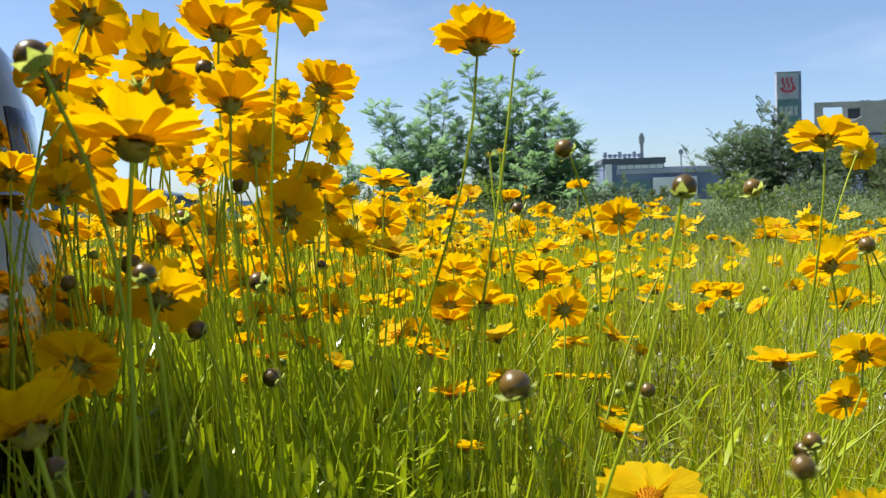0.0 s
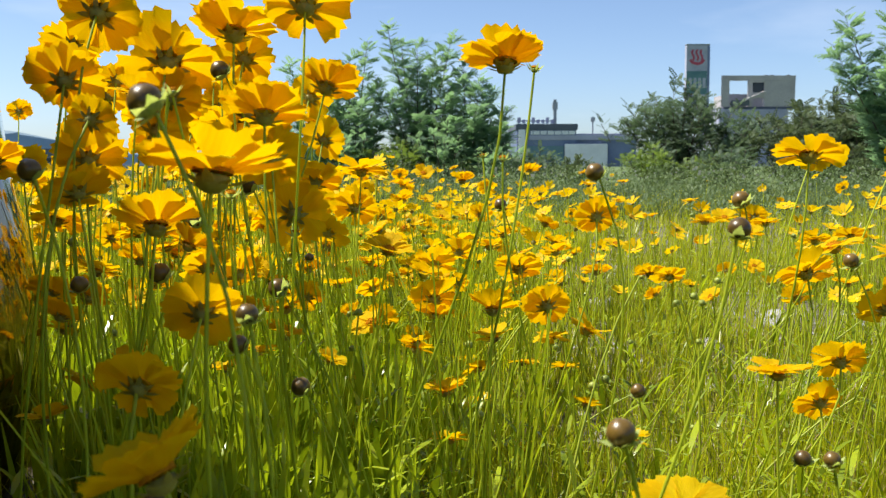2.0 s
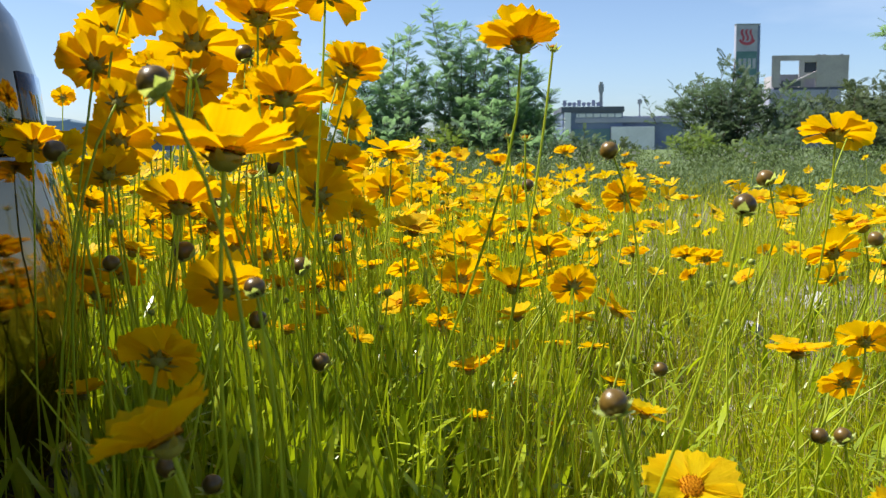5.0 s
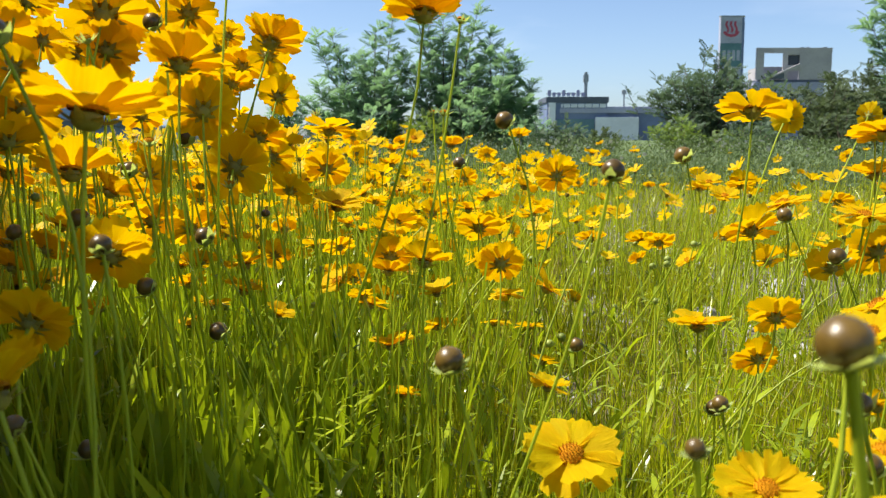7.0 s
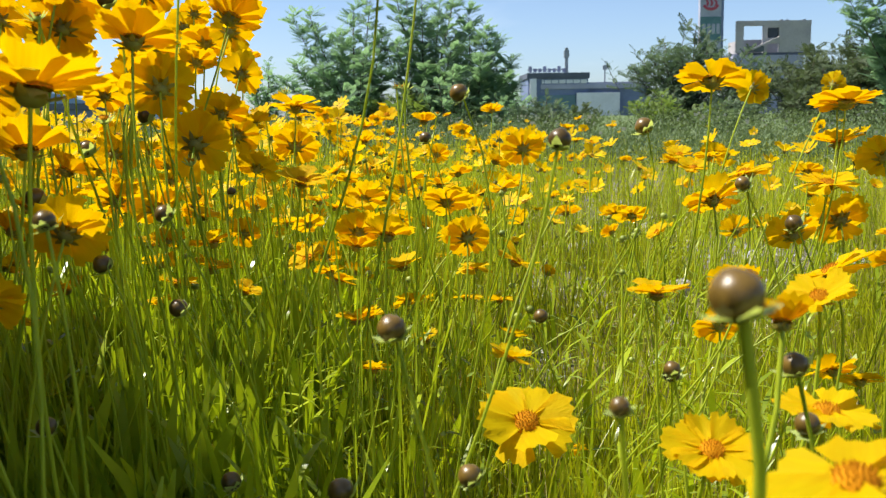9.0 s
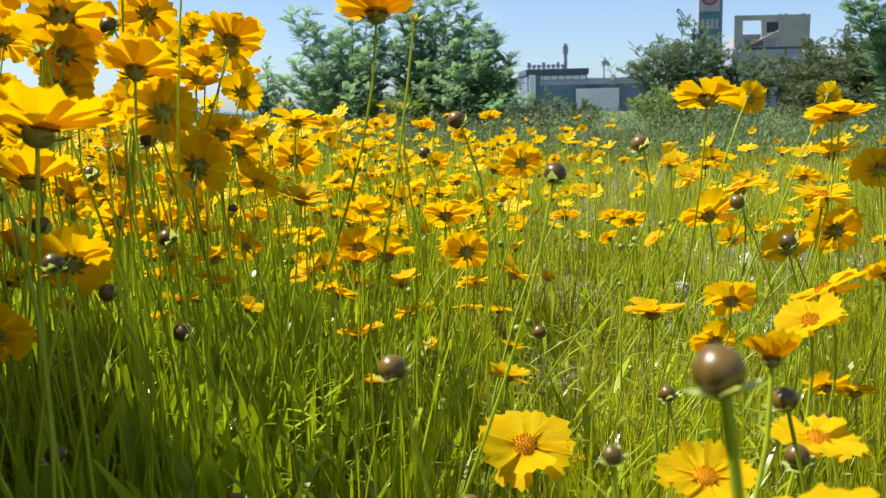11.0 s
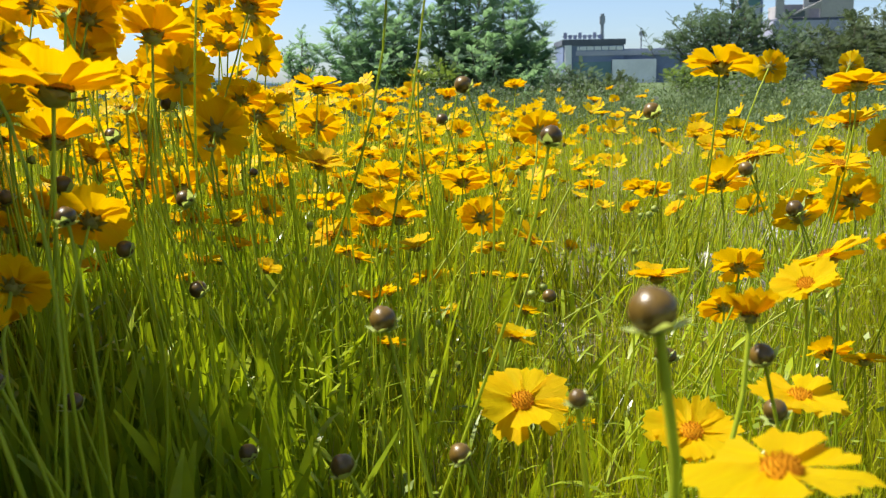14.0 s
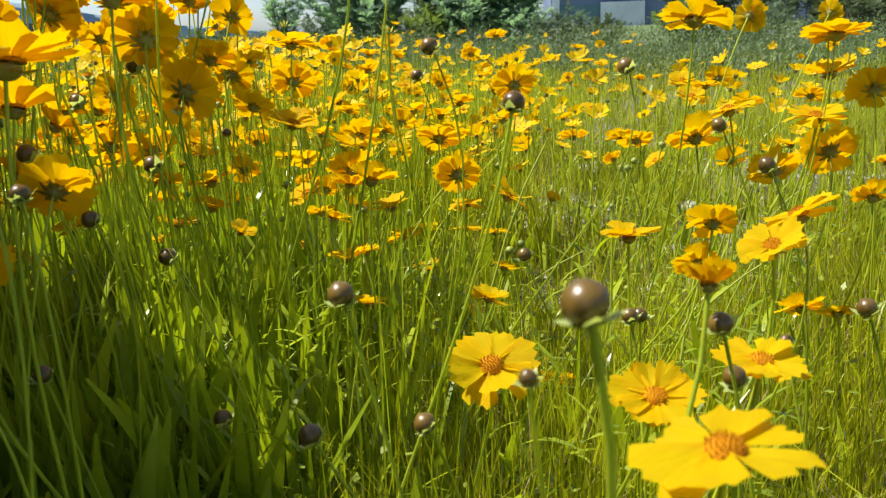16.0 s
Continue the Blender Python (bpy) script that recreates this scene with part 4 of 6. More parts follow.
def far_bloom():
    hv, hf = head_arrays()
    cv, cf = [], []
    for i, (r, z) in enumerate(((0.22, 0.03), (0.19, -0.16), (0.05, -0.28))):
        for k in range(6):
            cv.append((r * math.cos(k * math.pi / 3), r * math.sin(k * math.pi / 3), z))
    for i in range(2):
        for k in range(6):
            a, b = i * 6 + k, i * 6 + (k + 1) % 6
            cf.append((a, b, b + 6, a + 6))
    cv, cf = np.array(cv), np.array(cf)
    dv = np.array([(0.24 * math.cos(k * math.pi / 3), 0.24 * math.sin(k * math.pi / 3), 0.05) for k in range(6)] + [(0, 0, 0.17)])
    df = np.array([(k, (k + 1) % 6, 6) for k in range(6)])
    ov, of = [], []
    pv, pf, kv, kf, sv, sf = [], [], [], [], [], []
    made = 0
    for _ in range(60000):
        if made >= 1190:
            break
        y = 1.6 + 8.4 * random.random() ** 1.5
        x = random.uniform(-0.56 * y - 0.1, 0.52 * y + 0.3)
        keep = bloom_share(x, y) * max(0.05, 1.12 - y / (9.0 if x < 0 else 6.5)) * min(1.0, (y - 1.0) / 1.0)
        if random.random() > keep or in_car(x, y, 0.08):
            continue
        made += 1
        z = random.uniform(0.20, 0.41) + (0.03 if x < 0 else -0.03)
        if random.random() < 0.03:
            z += 0.05
        ax = Vector((random.uniform(-0.5, 0.4), random.uniform(-0.7, 0.75), random.uniform(0.5, 1.0))).normalized()
        q = np.array(ax.to_track_quat("Z", "Y").to_matrix() @ Euler((0, 0, random.uniform(0, 6))).to_matrix())
        r = random.uniform(0.015, 0.0235)
        o = np.array((x, y, z))
        cupped = hv * np.array((1, 1, random.uniform(0.5, 4.5))) * (1 + 0.12 * nrng.normal(size=(48, 1)))
        pf.append(hf + 48 * len(pv)), pv.append(cupped @ q.T * r + o)
        of.append(df + 7 * len(ov)), ov.append(dv @ q.T * r + o)
        kf.append(cf + 18 * len(kv)), kv.append(cv @ q.T * r + o)
        foot = Vector((x + random.uniform(-0.03, 0.03), y + random.uniform(-0.03, 0.03), 0))
        v, f = tube([foot, foot.lerp(Vector(o), 0.5) + Vector((random.uniform(-0.01, 0.01), 0, 0)), Vector(o) - ax * r * 0.3], [0.0018, 0.0016, 0.0013], 3)
        sf.append(np.array(f) + 9 * len(sv)), sv.append(np.array([tuple(p) for p in v]))
    soup("far_flower_petals", np.concatenate(pv), np.concatenate(pf), M_FARPETAL, "many distant yellow coreopsis flowers across the meadow", "flowers")
    soup("far_flower_discs", np.concatenate(ov), np.concatenate(of), M_FARDISC, "orange discs of the distant flowers", "flowers")
    soup("far_flower_calyxes", np.concatenate(kv), np.concatenate(kf), M_CALYX, "dark green cups of the distant flowers", "flowers")
    soup("far_flower_stems", np.concatenate(sv), np.concatenate(sf), M_STEM, "thin green stems of the distant flowers", "stems")


far_bloom()


def small_buds():
    """Green buds and spent heads, a centimetre across, scattered through the meadow on thin stems."""
    bv, bf = [], []
    for i in range(5):
        a = math.pi * (i + 0.3) / 5
        for k in range(7):
            bv.append((math.sin(a) * math.cos(k * 0.8976), math.sin(a) * math.sin(k * 0.8976), 0.9 * math.cos(a)))
    for i in range(4):
        for k in range(7):
            bf.append((i * 7 + k, i * 7 + (k + 1) % 7, i * 7 + 7 + (k + 1) % 7, i * 7 + 7 + k))
    for k in range(7):
        c, s, o = math.cos(k * 0.8976), math.sin(k * 0.8976), len(bv)
        bv += [(0.35 * c - 0.35 * s, 0.35 * s + 0.35 * c, -0.8), (0.35 * c + 0.35 * s, 0.35 * s - 0.35 * c, -0.8), (1.7 * c, 1.7 * s, 0.1), (1.2 * c, 1.2 * s, -0.5)]
        bf.append((o, o + 1, o + 3, o + 3)[:3]), bf.append((o, o + 3, o + 2)), bf.append((o + 1, o + 2, o + 3))
    bv = np.array(bv)
    pv, pf, sv, sf = [], [], [], []
    for k in range(170):
        y = 0.95 + 2.9 * random.random() ** 1.3
        x = random.uniform(-0.5 * y, 0.5 * y)
        if in_car(x, y, 0.06):
            continue
        z, r = random.uniform(0.14, 0.40) - (0.04 if x > 0 else 0), random.uniform(0.0026, 0.0058)
        q = np.array(Euler((random.uniform(-0.7, 0.7), random.uniform(-0.7, 0.7), random.uniform(0, 6))).to_matrix())
        o = np.array((x, y, z))
        shift = len(bv) * len(pv)
        pf += [tuple(i + shift for i in f) for f in bf]
        pv.append(bv @ q.T * r + o)
        foot = Vector((x + random.uniform(-0.06, 0.06), y + random.uniform(-0.06, 0.06), 0))
        v, f = tube([foot, foot.lerp(Vector(o), 0.5) + Vector((random.uniform(-0.02, 0.02), random.uniform(-0.02, 0.02), 0.02)), Vector(o) - Vector(q[:, 2]) * r * 0.8], [0.0014, 0.0012, 0.001], 4)
        sf.append(np.array(f) + 12 * len(sv)), sv.append(np.array([tuple(p) for p in v]))
    tagged(new("green_buds", mesh_of("green_buds", np.concatenate(pv), pf, M_GREENBUD)), "tiny green buds and spent heads through the meadow", "flower buds", "", "stuff")
    soup("bud_stems", np.concatenate(sv), np.concatenate(sf), M_STEM, "thin stems of the tiny green buds", "stems")


small_buds()

# ---------------------------------------------------------------- grass, leaves and stems


def blades(x, y, height, width, lean, seg=3, tip=0.12, curve=1.8, blade_shape=False):
    """Bending blades rooted at x, y. Returns vertices and quads."""
    n = len(x)
    t = np.linspace(0, 1, seg + 1)
    ang, side = nrng.uniform(0, 2 * np.pi, n), nrng.uniform(0, 2 * np.pi, n)
    profile = (np.sin(np.pi * np.clip(t * 0.92 + 0.06, 0, 1)) ** 0.8) if blade_shape else (1 - t * (1 - tip))
    dx = (lean * height * np.cos(ang))[:, None] * t ** curve
    dy = (lean * height * np.sin(ang))[:, None] * t ** curve
    z = height[:, None] * t * (1 - 0.18 * (lean[:, None] * t) ** 2)
    wx, wy = (width * np.cos(side) / 2)[:, None] * profile, (width * np.sin(side) / 2)[:, None] * profile
    v = np.empty((n, seg + 1, 2, 3))
    v[:, :, 0, 0], v[:, :, 1, 0] = x[:, None] + dx - wx, x[:, None] + dx + wx
    v[:, :, 0, 1], v[:, :, 1, 1] = y[:, None] + dy - wy, y[:, None] + dy + wy
    v[:, :, 0, 2] = v[:, :, 1, 2] = z - 0.012
    rows = np.arange(seg)[:, None] * 2 + np.array([0, 1, 3, 2])
    f = (np.arange(n) * 2 * (seg + 1))[:, None, None] + rows
    return v.reshape(-1, 3), f.reshape(-1, 4)


def patchy(x, y):
    return (np.sin(x * 5.1 + 1.3 * np.sin(y * 3.3)) + np.sin(y * 4.3 + 1.7 * np.sin(x * 2.9 + 1)) + np.sin((x + y) * 2.1 + 0.6)) / 3


def off_car(x, y, margin=0.02):
    d0, d1 = x - CAR_CORNER.x, y - CAR_CORNER.y
    a, b = d0 * CAR_U.x + d1 * CAR_U.y + 0.28, d0 * CAR_W.x + d1 * CAR_W.y + 0.28
    return ~((a > -margin) & (a < 4.2 + margin) & (b > -margin) & (b < 1.7 + margin))


def beside_car(x, y):
    """The strip along the bumper where hardly anything grows."""
    return (x < 0.03 - 0.36 * y) & (y < 0.95) & (nrng.random(len(x)) > 0.12)


def scatter(n, y0, y1, spread, extra):
    y = y0 + (y1 - y0) * nrng.random(n)
    x = nrng.uniform(-1, 1, n) * (spread * y + extra)
    return x, y


# worn patches of gravelly soil: centre and half sizes
BARE = ((0.45, 2.2, 0.12, 0.40), (1.1, 2.6, 0.30, 0.42), (0.33, 1.5, 0.07, 0.16), (0.8, 1.9, 0.14, 0.22), (0.75, 3.6, 0.3, 0.5))


def grass(name, n, y0, y1, hmin, hmax, wmin, wmax, bare, mat, label, lean=0.35, spread=0.56, extra=0.25, tip=0.12, side=False):
    x, y = scatter(n, y0, y1, spread, extra)
    if side:
        x = np.abs(x) * 0.95 + 0.03
    right = np.clip((x - 0.05 * y) / (0.15 * y + 0.1), 0, 1)
    keep = off_car(x, y) & ~beside_car(x, y) & (nrng.random(n) > bare * right * np.clip((y - 0.7) / 0.6, 0, 1) * (0.55 + 0.6 * (patchy(x, y) > 0.0)))
    for cx, cy, rx, ry in BARE:
        keep &= (((x - cx) / rx) ** 2 + ((y - cy) / ry) ** 2 + 0.5 * patchy(x * 4, y * 4) > 1) | (nrng.random(len(x)) < 0.12)
    keep &= (x > 0.10) | (y > 1.3) | (nrng.random(n) < 0.5)
    x, y = x[keep], y[keep]
    n = len(x)
    tall = 1.12 - 0.30 * np.clip((x - 0.05) / (0.3 + 0.2 * y), 0, 1)
    h = nrng.uniform(hmin, hmax, n) * (0.85 + 0.25 * patchy(x * 2, y * 2)) * tall
    h *= np.where(x < 0.08, np.clip(0.45 + (y - 0.30) * 1.3, 0.45, 1), 1)
    v, f = blades(x, y, h, nrng.uniform(wmin, wmax, n), np.abs(nrng.normal(0, lean, n)), tip=tip)
    soup(name, v, f, mat, label, "grass")


grass("near_grass", 43000, 0.10, 1.5, 0.05, 0.21, 0.0015, 0.0046, 0.55, M_GRASS, "dense bright green grass blades at the flowers' feet", 0.28, tip=0.12)
grass("middle_grass", 66000, 1.5, 4.2, 0.07, 0.25, 0.0019, 0.0050, 0.52, M_GRASS, "bright green meadow grass between the flowers", 0.34, tip=0.2)
grass("short_grass", 15000, 0.85, 2.6, 0.03, 0.12, 0.0014, 0.0036, 0.0, M_GRASS, "short dense green grass over the open ground", 0.36, tip=0.15, side=True)
grass("far_grass", 42000, 4.2, 12.0, 0.10, 0.26, 0.004, 0.009, 0.40, M_GRASS, "distant pale green meadow grass", 0.45)
grass("tall_far_grass", 16000, 7.0, 15.0, 0.22, 0.42, 0.005, 0.011, 0.0, M_WEED, "tall pale grass along the far edge of the meadow", 0.3)
grass("dry_grass", 11000, 0.55, 4.0, 0.04, 0.19, 0.0015, 0.0032, 0.0, M_DRY, "brown dry straw among the grass of the open ground", 0.6, side=True)


def lance_leaves():
    n = 3400
    y = 0.40 + 1.2 * nrng.random(n) ** 1.2
    x = nrng.normal(-0.15, 0.17, n) - 0.08 * (y - 0.5)
    keep = off_car(x, y, 0.04) & ~beside_car(x, y)
    x, y = x[keep], y[keep]
    n = len(x)
    v, f = blades(x, y, nrng.uniform(0.09, 0.25, n) * (1 - 0.3 * (x > 0.05)) * np.clip(0.55 + (y - 0.40) * 2.2, 0.55, 1), nrng.uniform(0.008, 0.024, n), np.abs(nrng.normal(0, 0.20, n)), 6, blade_shape=True)
    soup("coreopsis_leaves", v, f, M_LEAF, "broad lance shaped green coreopsis leaves in a thick stand", "leaves", True)
    n = 1500
    x, y = nrng.uniform(-0.42, -0.02, n), nrng.uniform(0.44, 0.92, n)
    keep = off_car(x, y, 0.03) & ~beside_car(x, y) & (nrng.random(n) < np.clip(0.25 - 4.0 * x, 0, 1))
    x, y = x[keep], y[keep]
    n = len(x)
    v, f = blades(x, y, nrng.uniform(0.10, 0.25, n), nrng.uniform(0.008, 0.020, n), np.abs(nrng.normal(0, 0.2, n)), 5, blade_shape=True)
    soup("shaded_leaves", v, f, M_LEAF, "thick stand of broad green coreopsis leaves beside the car", "leaves", True)
    n = 900
    x, y = scatter(n, 0.5, 3.0, 0.5, 0.2)
    v, f = blades(x, y, nrng.uniform(0.06, 0.18, n), nrng.uniform(0.004, 0.010, n), np.abs(nrng.normal(0, 0.6, n)), 5, blade_shape=True)
    soup("scattered_leaves", v, f, M_LEAF, "single lance shaped green leaves in the grass", "leaves", True)


lance_leaves()


def stem_leaves():
    """Short narrow leaves that stand off the stems at all angles, low in the meadow."""
    n, seg = 24000, 4
    y = 0.42 + 3.0 * nrng.random(n) ** 1.4
    x = nrng.uniform(-0.50, 0.50, n) * (y + 0.15)
    keep = off_car(x, y, 0.03) & ~beside_car(x, y) & (nrng.random(n) < np.where(x > 0.1 * y, 0.28, 0.9))
    for cx, cy, rx, ry in BARE:
        keep &= (((x - cx) / rx) ** 2 + ((y - cy) / ry) ** 2 > 1) | (nrng.random(n) < 0.15)
    x, y = x[keep], y[keep]
    n = len(x)
    length, width = nrng.uniform(0.03, 0.095, n), nrng.uniform(0.0025, 0.0075, n)
    z0 = nrng.random(n) ** 1.3 * np.where(x > 0.06, 0.13, 0.19) * np.clip(0.3 + (y - 0.35) * 1.6, 0.3, 1)
    a, rise, bend = nrng.uniform(0, 2 * np.pi, n), nrng.uniform(0.25, 1.35, n), nrng.uniform(0.2, 1.3, n)
    t = np.linspace(0, 1, seg + 1)
    ang = rise[:, None] - bend[:, None] * t
    out, up = np.cumsum(np.cos(ang), 1) / (seg + 1) * length[:, None], np.cumsum(np.sin(ang), 1) / (seg + 1) * length[:, None]
    wide = width[:, None] * np.sin(np.pi * np.clip(t * 0.9 + 0.08, 0, 1)) ** 0.8 / 2
    px, py = x[:, None] + out * np.cos(a)[:, None], y[:, None] + out * np.sin(a)[:, None]
    v = np.empty((n, seg + 1, 2, 3))
    for k, sgn in ((0, -1), (1, 1)):
        v[:, :, k, 0], v[:, :, k, 1], v[:, :, k, 2] = px - sgn * wide * np.sin(a)[:, None], py + sgn * wide * np.cos(a)[:, None], z0[:, None] + up
    rows = np.arange(seg)[:, None] * 2 + np.array([0, 1, 3, 2])
    f = (np.arange(n) * 2 * (seg + 1))[:, None, None] + rows
    soup("stem_leaves", v.reshape(-1, 3), f.reshape(-1, 4), M_LEAF, "short narrow green leaves along the meadow's stems", "leaves", True)


stem_leaves()


def ground_cover():
    """Small creeping leaves between the grass, and pale leaning stalks across the open side."""
    n = 15000
    x, y = scatter(n, 0.45, 4.5, 0.54, 0.2)
    keep = off_car(x, y, 0.02) & (patchy(x * 3 + 2, y * 3) > -0.35)
    keep |= off_car(x, y, 0.02) & (nrng.random(n) < 0.3)
    x, y = x[keep], y[keep]
    n = len(x)
    z = 0.008 + 0.15 * nrng.random(n) ** 1.7
    a, tilt, s = nrng.uniform(0, 6.28, n), nrng.normal(0.2, 0.5, n), nrng.uniform(0.0022, 0.0065, n)
    o = np.stack([x, y, z], 1)
    u = np.stack([np.cos(a) * np.cos(tilt), np.sin(a) * np.cos(tilt), np.sin(tilt)], 1) * s[:, None]
    w = np.stack([-np.sin(a), np.cos(a), np.zeros(n)], 1) * s[:, None] * 0.6
    v = np.stack([o - u, o - 0.2 * u + w, o + 1.1 * u, o - 0.2 * u - w], 1).reshape(-1, 3)
    soup("creeping_leaves", v, np.arange(4 * n).reshape(-1, 4), M_LEAFLET, "small pale green creeping leaves among the grass", "leaves")
    sv, sf = [], []
    for k in range(38):
        y = random.uniform(0.62, 2.2)
        x = random.uniform(-0.12, 0.46) * y + 0.02
        run, h = random.uniform(-0.08, 0.20), random.uniform(0.14, 0.34)
        foot, top = Vector((x, y, -0.01)), Vector((x + run, y + random.uniform(-0.06, 0.06), h))
        pts = bezier(foot, foot + Vector((run * 0.2, 0, h * 0.4)), top - Vector((run * 0.45, 0, h * 0.22)), top, 6)
        v, f = tube(pts, [0.0016 - 0.0001 * i for i in range(7)], 5)
        sf += [tuple(i + len(sv) for i in q) for q in f]
        sv.extend(v)
    tagged(new("leaning_stalks", mesh_of("leaning_stalks", sv, sf, M_STALK)), "pale green bare stalks leaning across the open ground", "stems", "", "stuff")


ground_cover()


def bare_stems():
    n = 1000
    y = 0.60 + 2.6 * nrng.random(n) ** 1.2
    x = nrng.uniform(-0.46, 0.16, n) * (0.45 + 0.55 * y)
    keep = off_car(x, y, 0.05) & ~beside_car(x, y)
    x, y = x[keep], y[keep]
    n = len(x)
    v, f = blades(x, y, nrng.uniform(0.22, 0.40, n), nrng.uniform(0.0016, 0.0030, n), np.abs(nrng.normal(0, 0.22, n)), 5, tip=0.7)
    soup("crowded_stems", v, f, M_STEM, "crowded upright green flower stems", "stems", True)


bare_stems()


def meadow_behind():
    """The meadow goes on round and behind the path, with unseen heads added beside the car for shade; the car's paint
    mirrors it.
    """
    hv, hf = head_arrays()
    pv, pf, sv, sf = [], [], [], []
    spots = []
    for _ in range(6500):
        x, y = random.gauss(0, 2.6), random.gauss(2.0, 3.5)
        if (y > 0.1 and abs(x) < 0.60 * y + 0.42) or in_car(x, y, 0.1) or math.hypot(x - 0.1, y) < 0.45:
            continue
        if random.random() > (1.0 if x < 0 else 0.35) * (0.25 + 0.9 * max(0.0, 0.5 + noise.noise((x * 0.9, y * 0.7, 5.0)))):
            continue
        spots.append((x, y, random.uniform(0.3, 0.55)))
    # unseen tall heads, added to shade the near left and show in the paint
    spots += [(x, y, random.uniform(0.40, 0.67)) for x, y in ((random.uniform(-0.48, -0.15), random.uniform(0.10, 0.66)) for _ in range(240)) if not in_car(x, y, 0.03) and x < 0.03 - 0.58 * y]
    for x, y, z in spots:
        ax = Vector((random.uniform(-0.4, 0.4), random.uniform(-0.4, 0.4), 0.9)).normalized()
        q = np.array(ax.to_track_quat("Z", "Y").to_matrix())
        pf.append(hf + 48 * len(pv)), pv.append(hv @ q.T * random.uniform(0.022, 0.03) + np.array((x, y, z)))
        foot = Vector((x + random.uniform(-0.03, 0.03), y + random.uniform(-0.03, 0.03), 0))
        v, f = tube([foot, foot.lerp(Vector((x, y, z)), 0.5) + Vector((random.uniform(-0.01, 0.01), 0, 0)), Vector((x, y, z))], [0.0018, 0.0016, 0.0013], 3)
        sf.append(np.array(f) + 9 * len(sv)), sv.append(np.array([tuple(p) for p in v]))
    soup("surrounding_flowers", np.concatenate(pv), np.concatenate(pf), M_FARPETAL, "more yellow meadow flowers all round, unseen heads added beside the car for shade", "flowers")
    soup("surrounding_stems", np.concatenate(sv), np.concatenate(sf), M_STEM, "green stems of the flowers all round", "stems")
    n = 140000
    x, y = nrng.normal(0, 3.2, n), nrng.normal(2.5, 4.0, n)
    right = np.clip((x - 0.3) / 2.0, 0, 1)
    keep = off_car(x, y) & ~((y > 0.08) & (np.abs(x) < 0.56 * y + 0.25)) & (np.hypot(x - 0.1, y) > 0.25) & (nrng.random(n) > 0.45 * right * (patchy(x, y) > 0))
    keep &= (nrng.random(n) > 0.75 * (x > 0) * np.clip(y, 0, 1) * np.clip(1 - (x - 0.56 * y - 0.25) / 1.6, 0, 1))
    x, y = x[keep], y[keep]
    v, f = blades(x, y, nrng.uniform(0.10, 0.32, len(x)), nrng.uniform(0.006, 0.014, len(x)), np.abs(nrng.normal(0, 0.5, len(x))), 2)
    soup("surrounding_grass", v, f, M_GRASS, "green grass of the same meadow all round", "grass")


meadow_behind()


def weeds():
    """Pale knee high weeds before the trees, and their small white blossoms."""
    n = 62000
    y = 6.0 + 12.0 * nrng.random(n) ** 0.8
    x = nrng.uniform(-1, 1, n) * (0.56 * y + 0.5)
    crest = 0.16 + 0.34 * np.clip((y - 6) / 8, 0, 1) * (0.75 + 0.4 * patchy(x * 0.7, y * 0.7))
    z = crest * nrng.random(n) ** 0.6
    a, tilt, s = nrng.uniform(0, 6.28, n), nrng.uniform(0.2, 1.2, n), nrng.uniform(0.010, 0.024, n)
    o = np.stack([x, y, z], 1)
    u = np.stack([np.cos(a) * np.cos(tilt), np.sin(a) * np.cos(tilt), np.sin(tilt)], 1) * s[:, None]
    w = np.stack([-np.sin(a), np.cos(a), np.zeros(n)], 1) * s[:, None] * 0.45
    v = np.stack([o, o + u + w, o + 2.2 * u, o + u - w], 1).reshape(-1, 3)
    soup("far_weeds", v, np.arange(4 * n).reshape(-1, 4), M_WEED, "pale green weeds at the far side of the meadow", "weeds")
    n = 700
    y = nrng.uniform(6.5, 15, n)
    x = nrng.uniform(-1, 1, n) * (0.56 * y + 0.5)
    keep = patchy(x * 0.8 + 3, y * 0.8) > -0.1
    x, y = x[keep], y[keep]
    n = len(x)
    o = np.stack([x, y, nrng.uniform(0.26, 0.42, n)], 1)
    s = nrng.uniform(0.006, 0.014, n)[:, None]
    up, right = np.array([[0, -0.5, 0.8]]) * s, np.array([[1.0, 0, 0]]) * s
    v = np.stack([o - right - up, o + right - up, o + right + up, o - right + up], 1).reshape(-1, 3)
    soup("far_blossoms", v, np.arange(4 * n).reshape(-1, 4), M_BLOSSOM, "tiny white blossoms among the far weeds", "flowers")


weeds()


def stone(x, y, s, seed):
    bm = bmesh.new()
    bmesh.ops.create_icosphere(bm, subdivisions=3, radius=1.0)
    for v in bm.verts:
        k = 1 + 0.35 * noise.noise(v.co * 1.4 + Vector((seed, 0, 0))) + 0.1 * noise.noise(v.co * 4)
        v.co = Vector((v.co.x * k * s, v.co.y * k * s * 0.8, v.co.z * k * s * 0.6))
    ob = tagged(new("stone", bm_mesh("stone", bm, M_STONE, True)), "pale grey stone lying on the bare soil", "stone", "stones on the soil")
    ob.matrix_basis = pose(x, y, s * 0.35, 0, 0, seed * 40)


for k, (x, y, s) in enumerate(((0.49, 3.9, 0.085), (0.62, 2.75, 0.06), (0.36, 2.0, 0.045), (0.75, 2.15, 0.04), (0.62, 1.75, 0.03), (1.05, 2.5, 0.05), (0.95, 3.3, 0.04),
                               (0.30, 2.7, 0.035), (0.86, 1.8, 0.03), (0.52, 1.5, 0.022))):
    stone(x, y, s, k + 1)


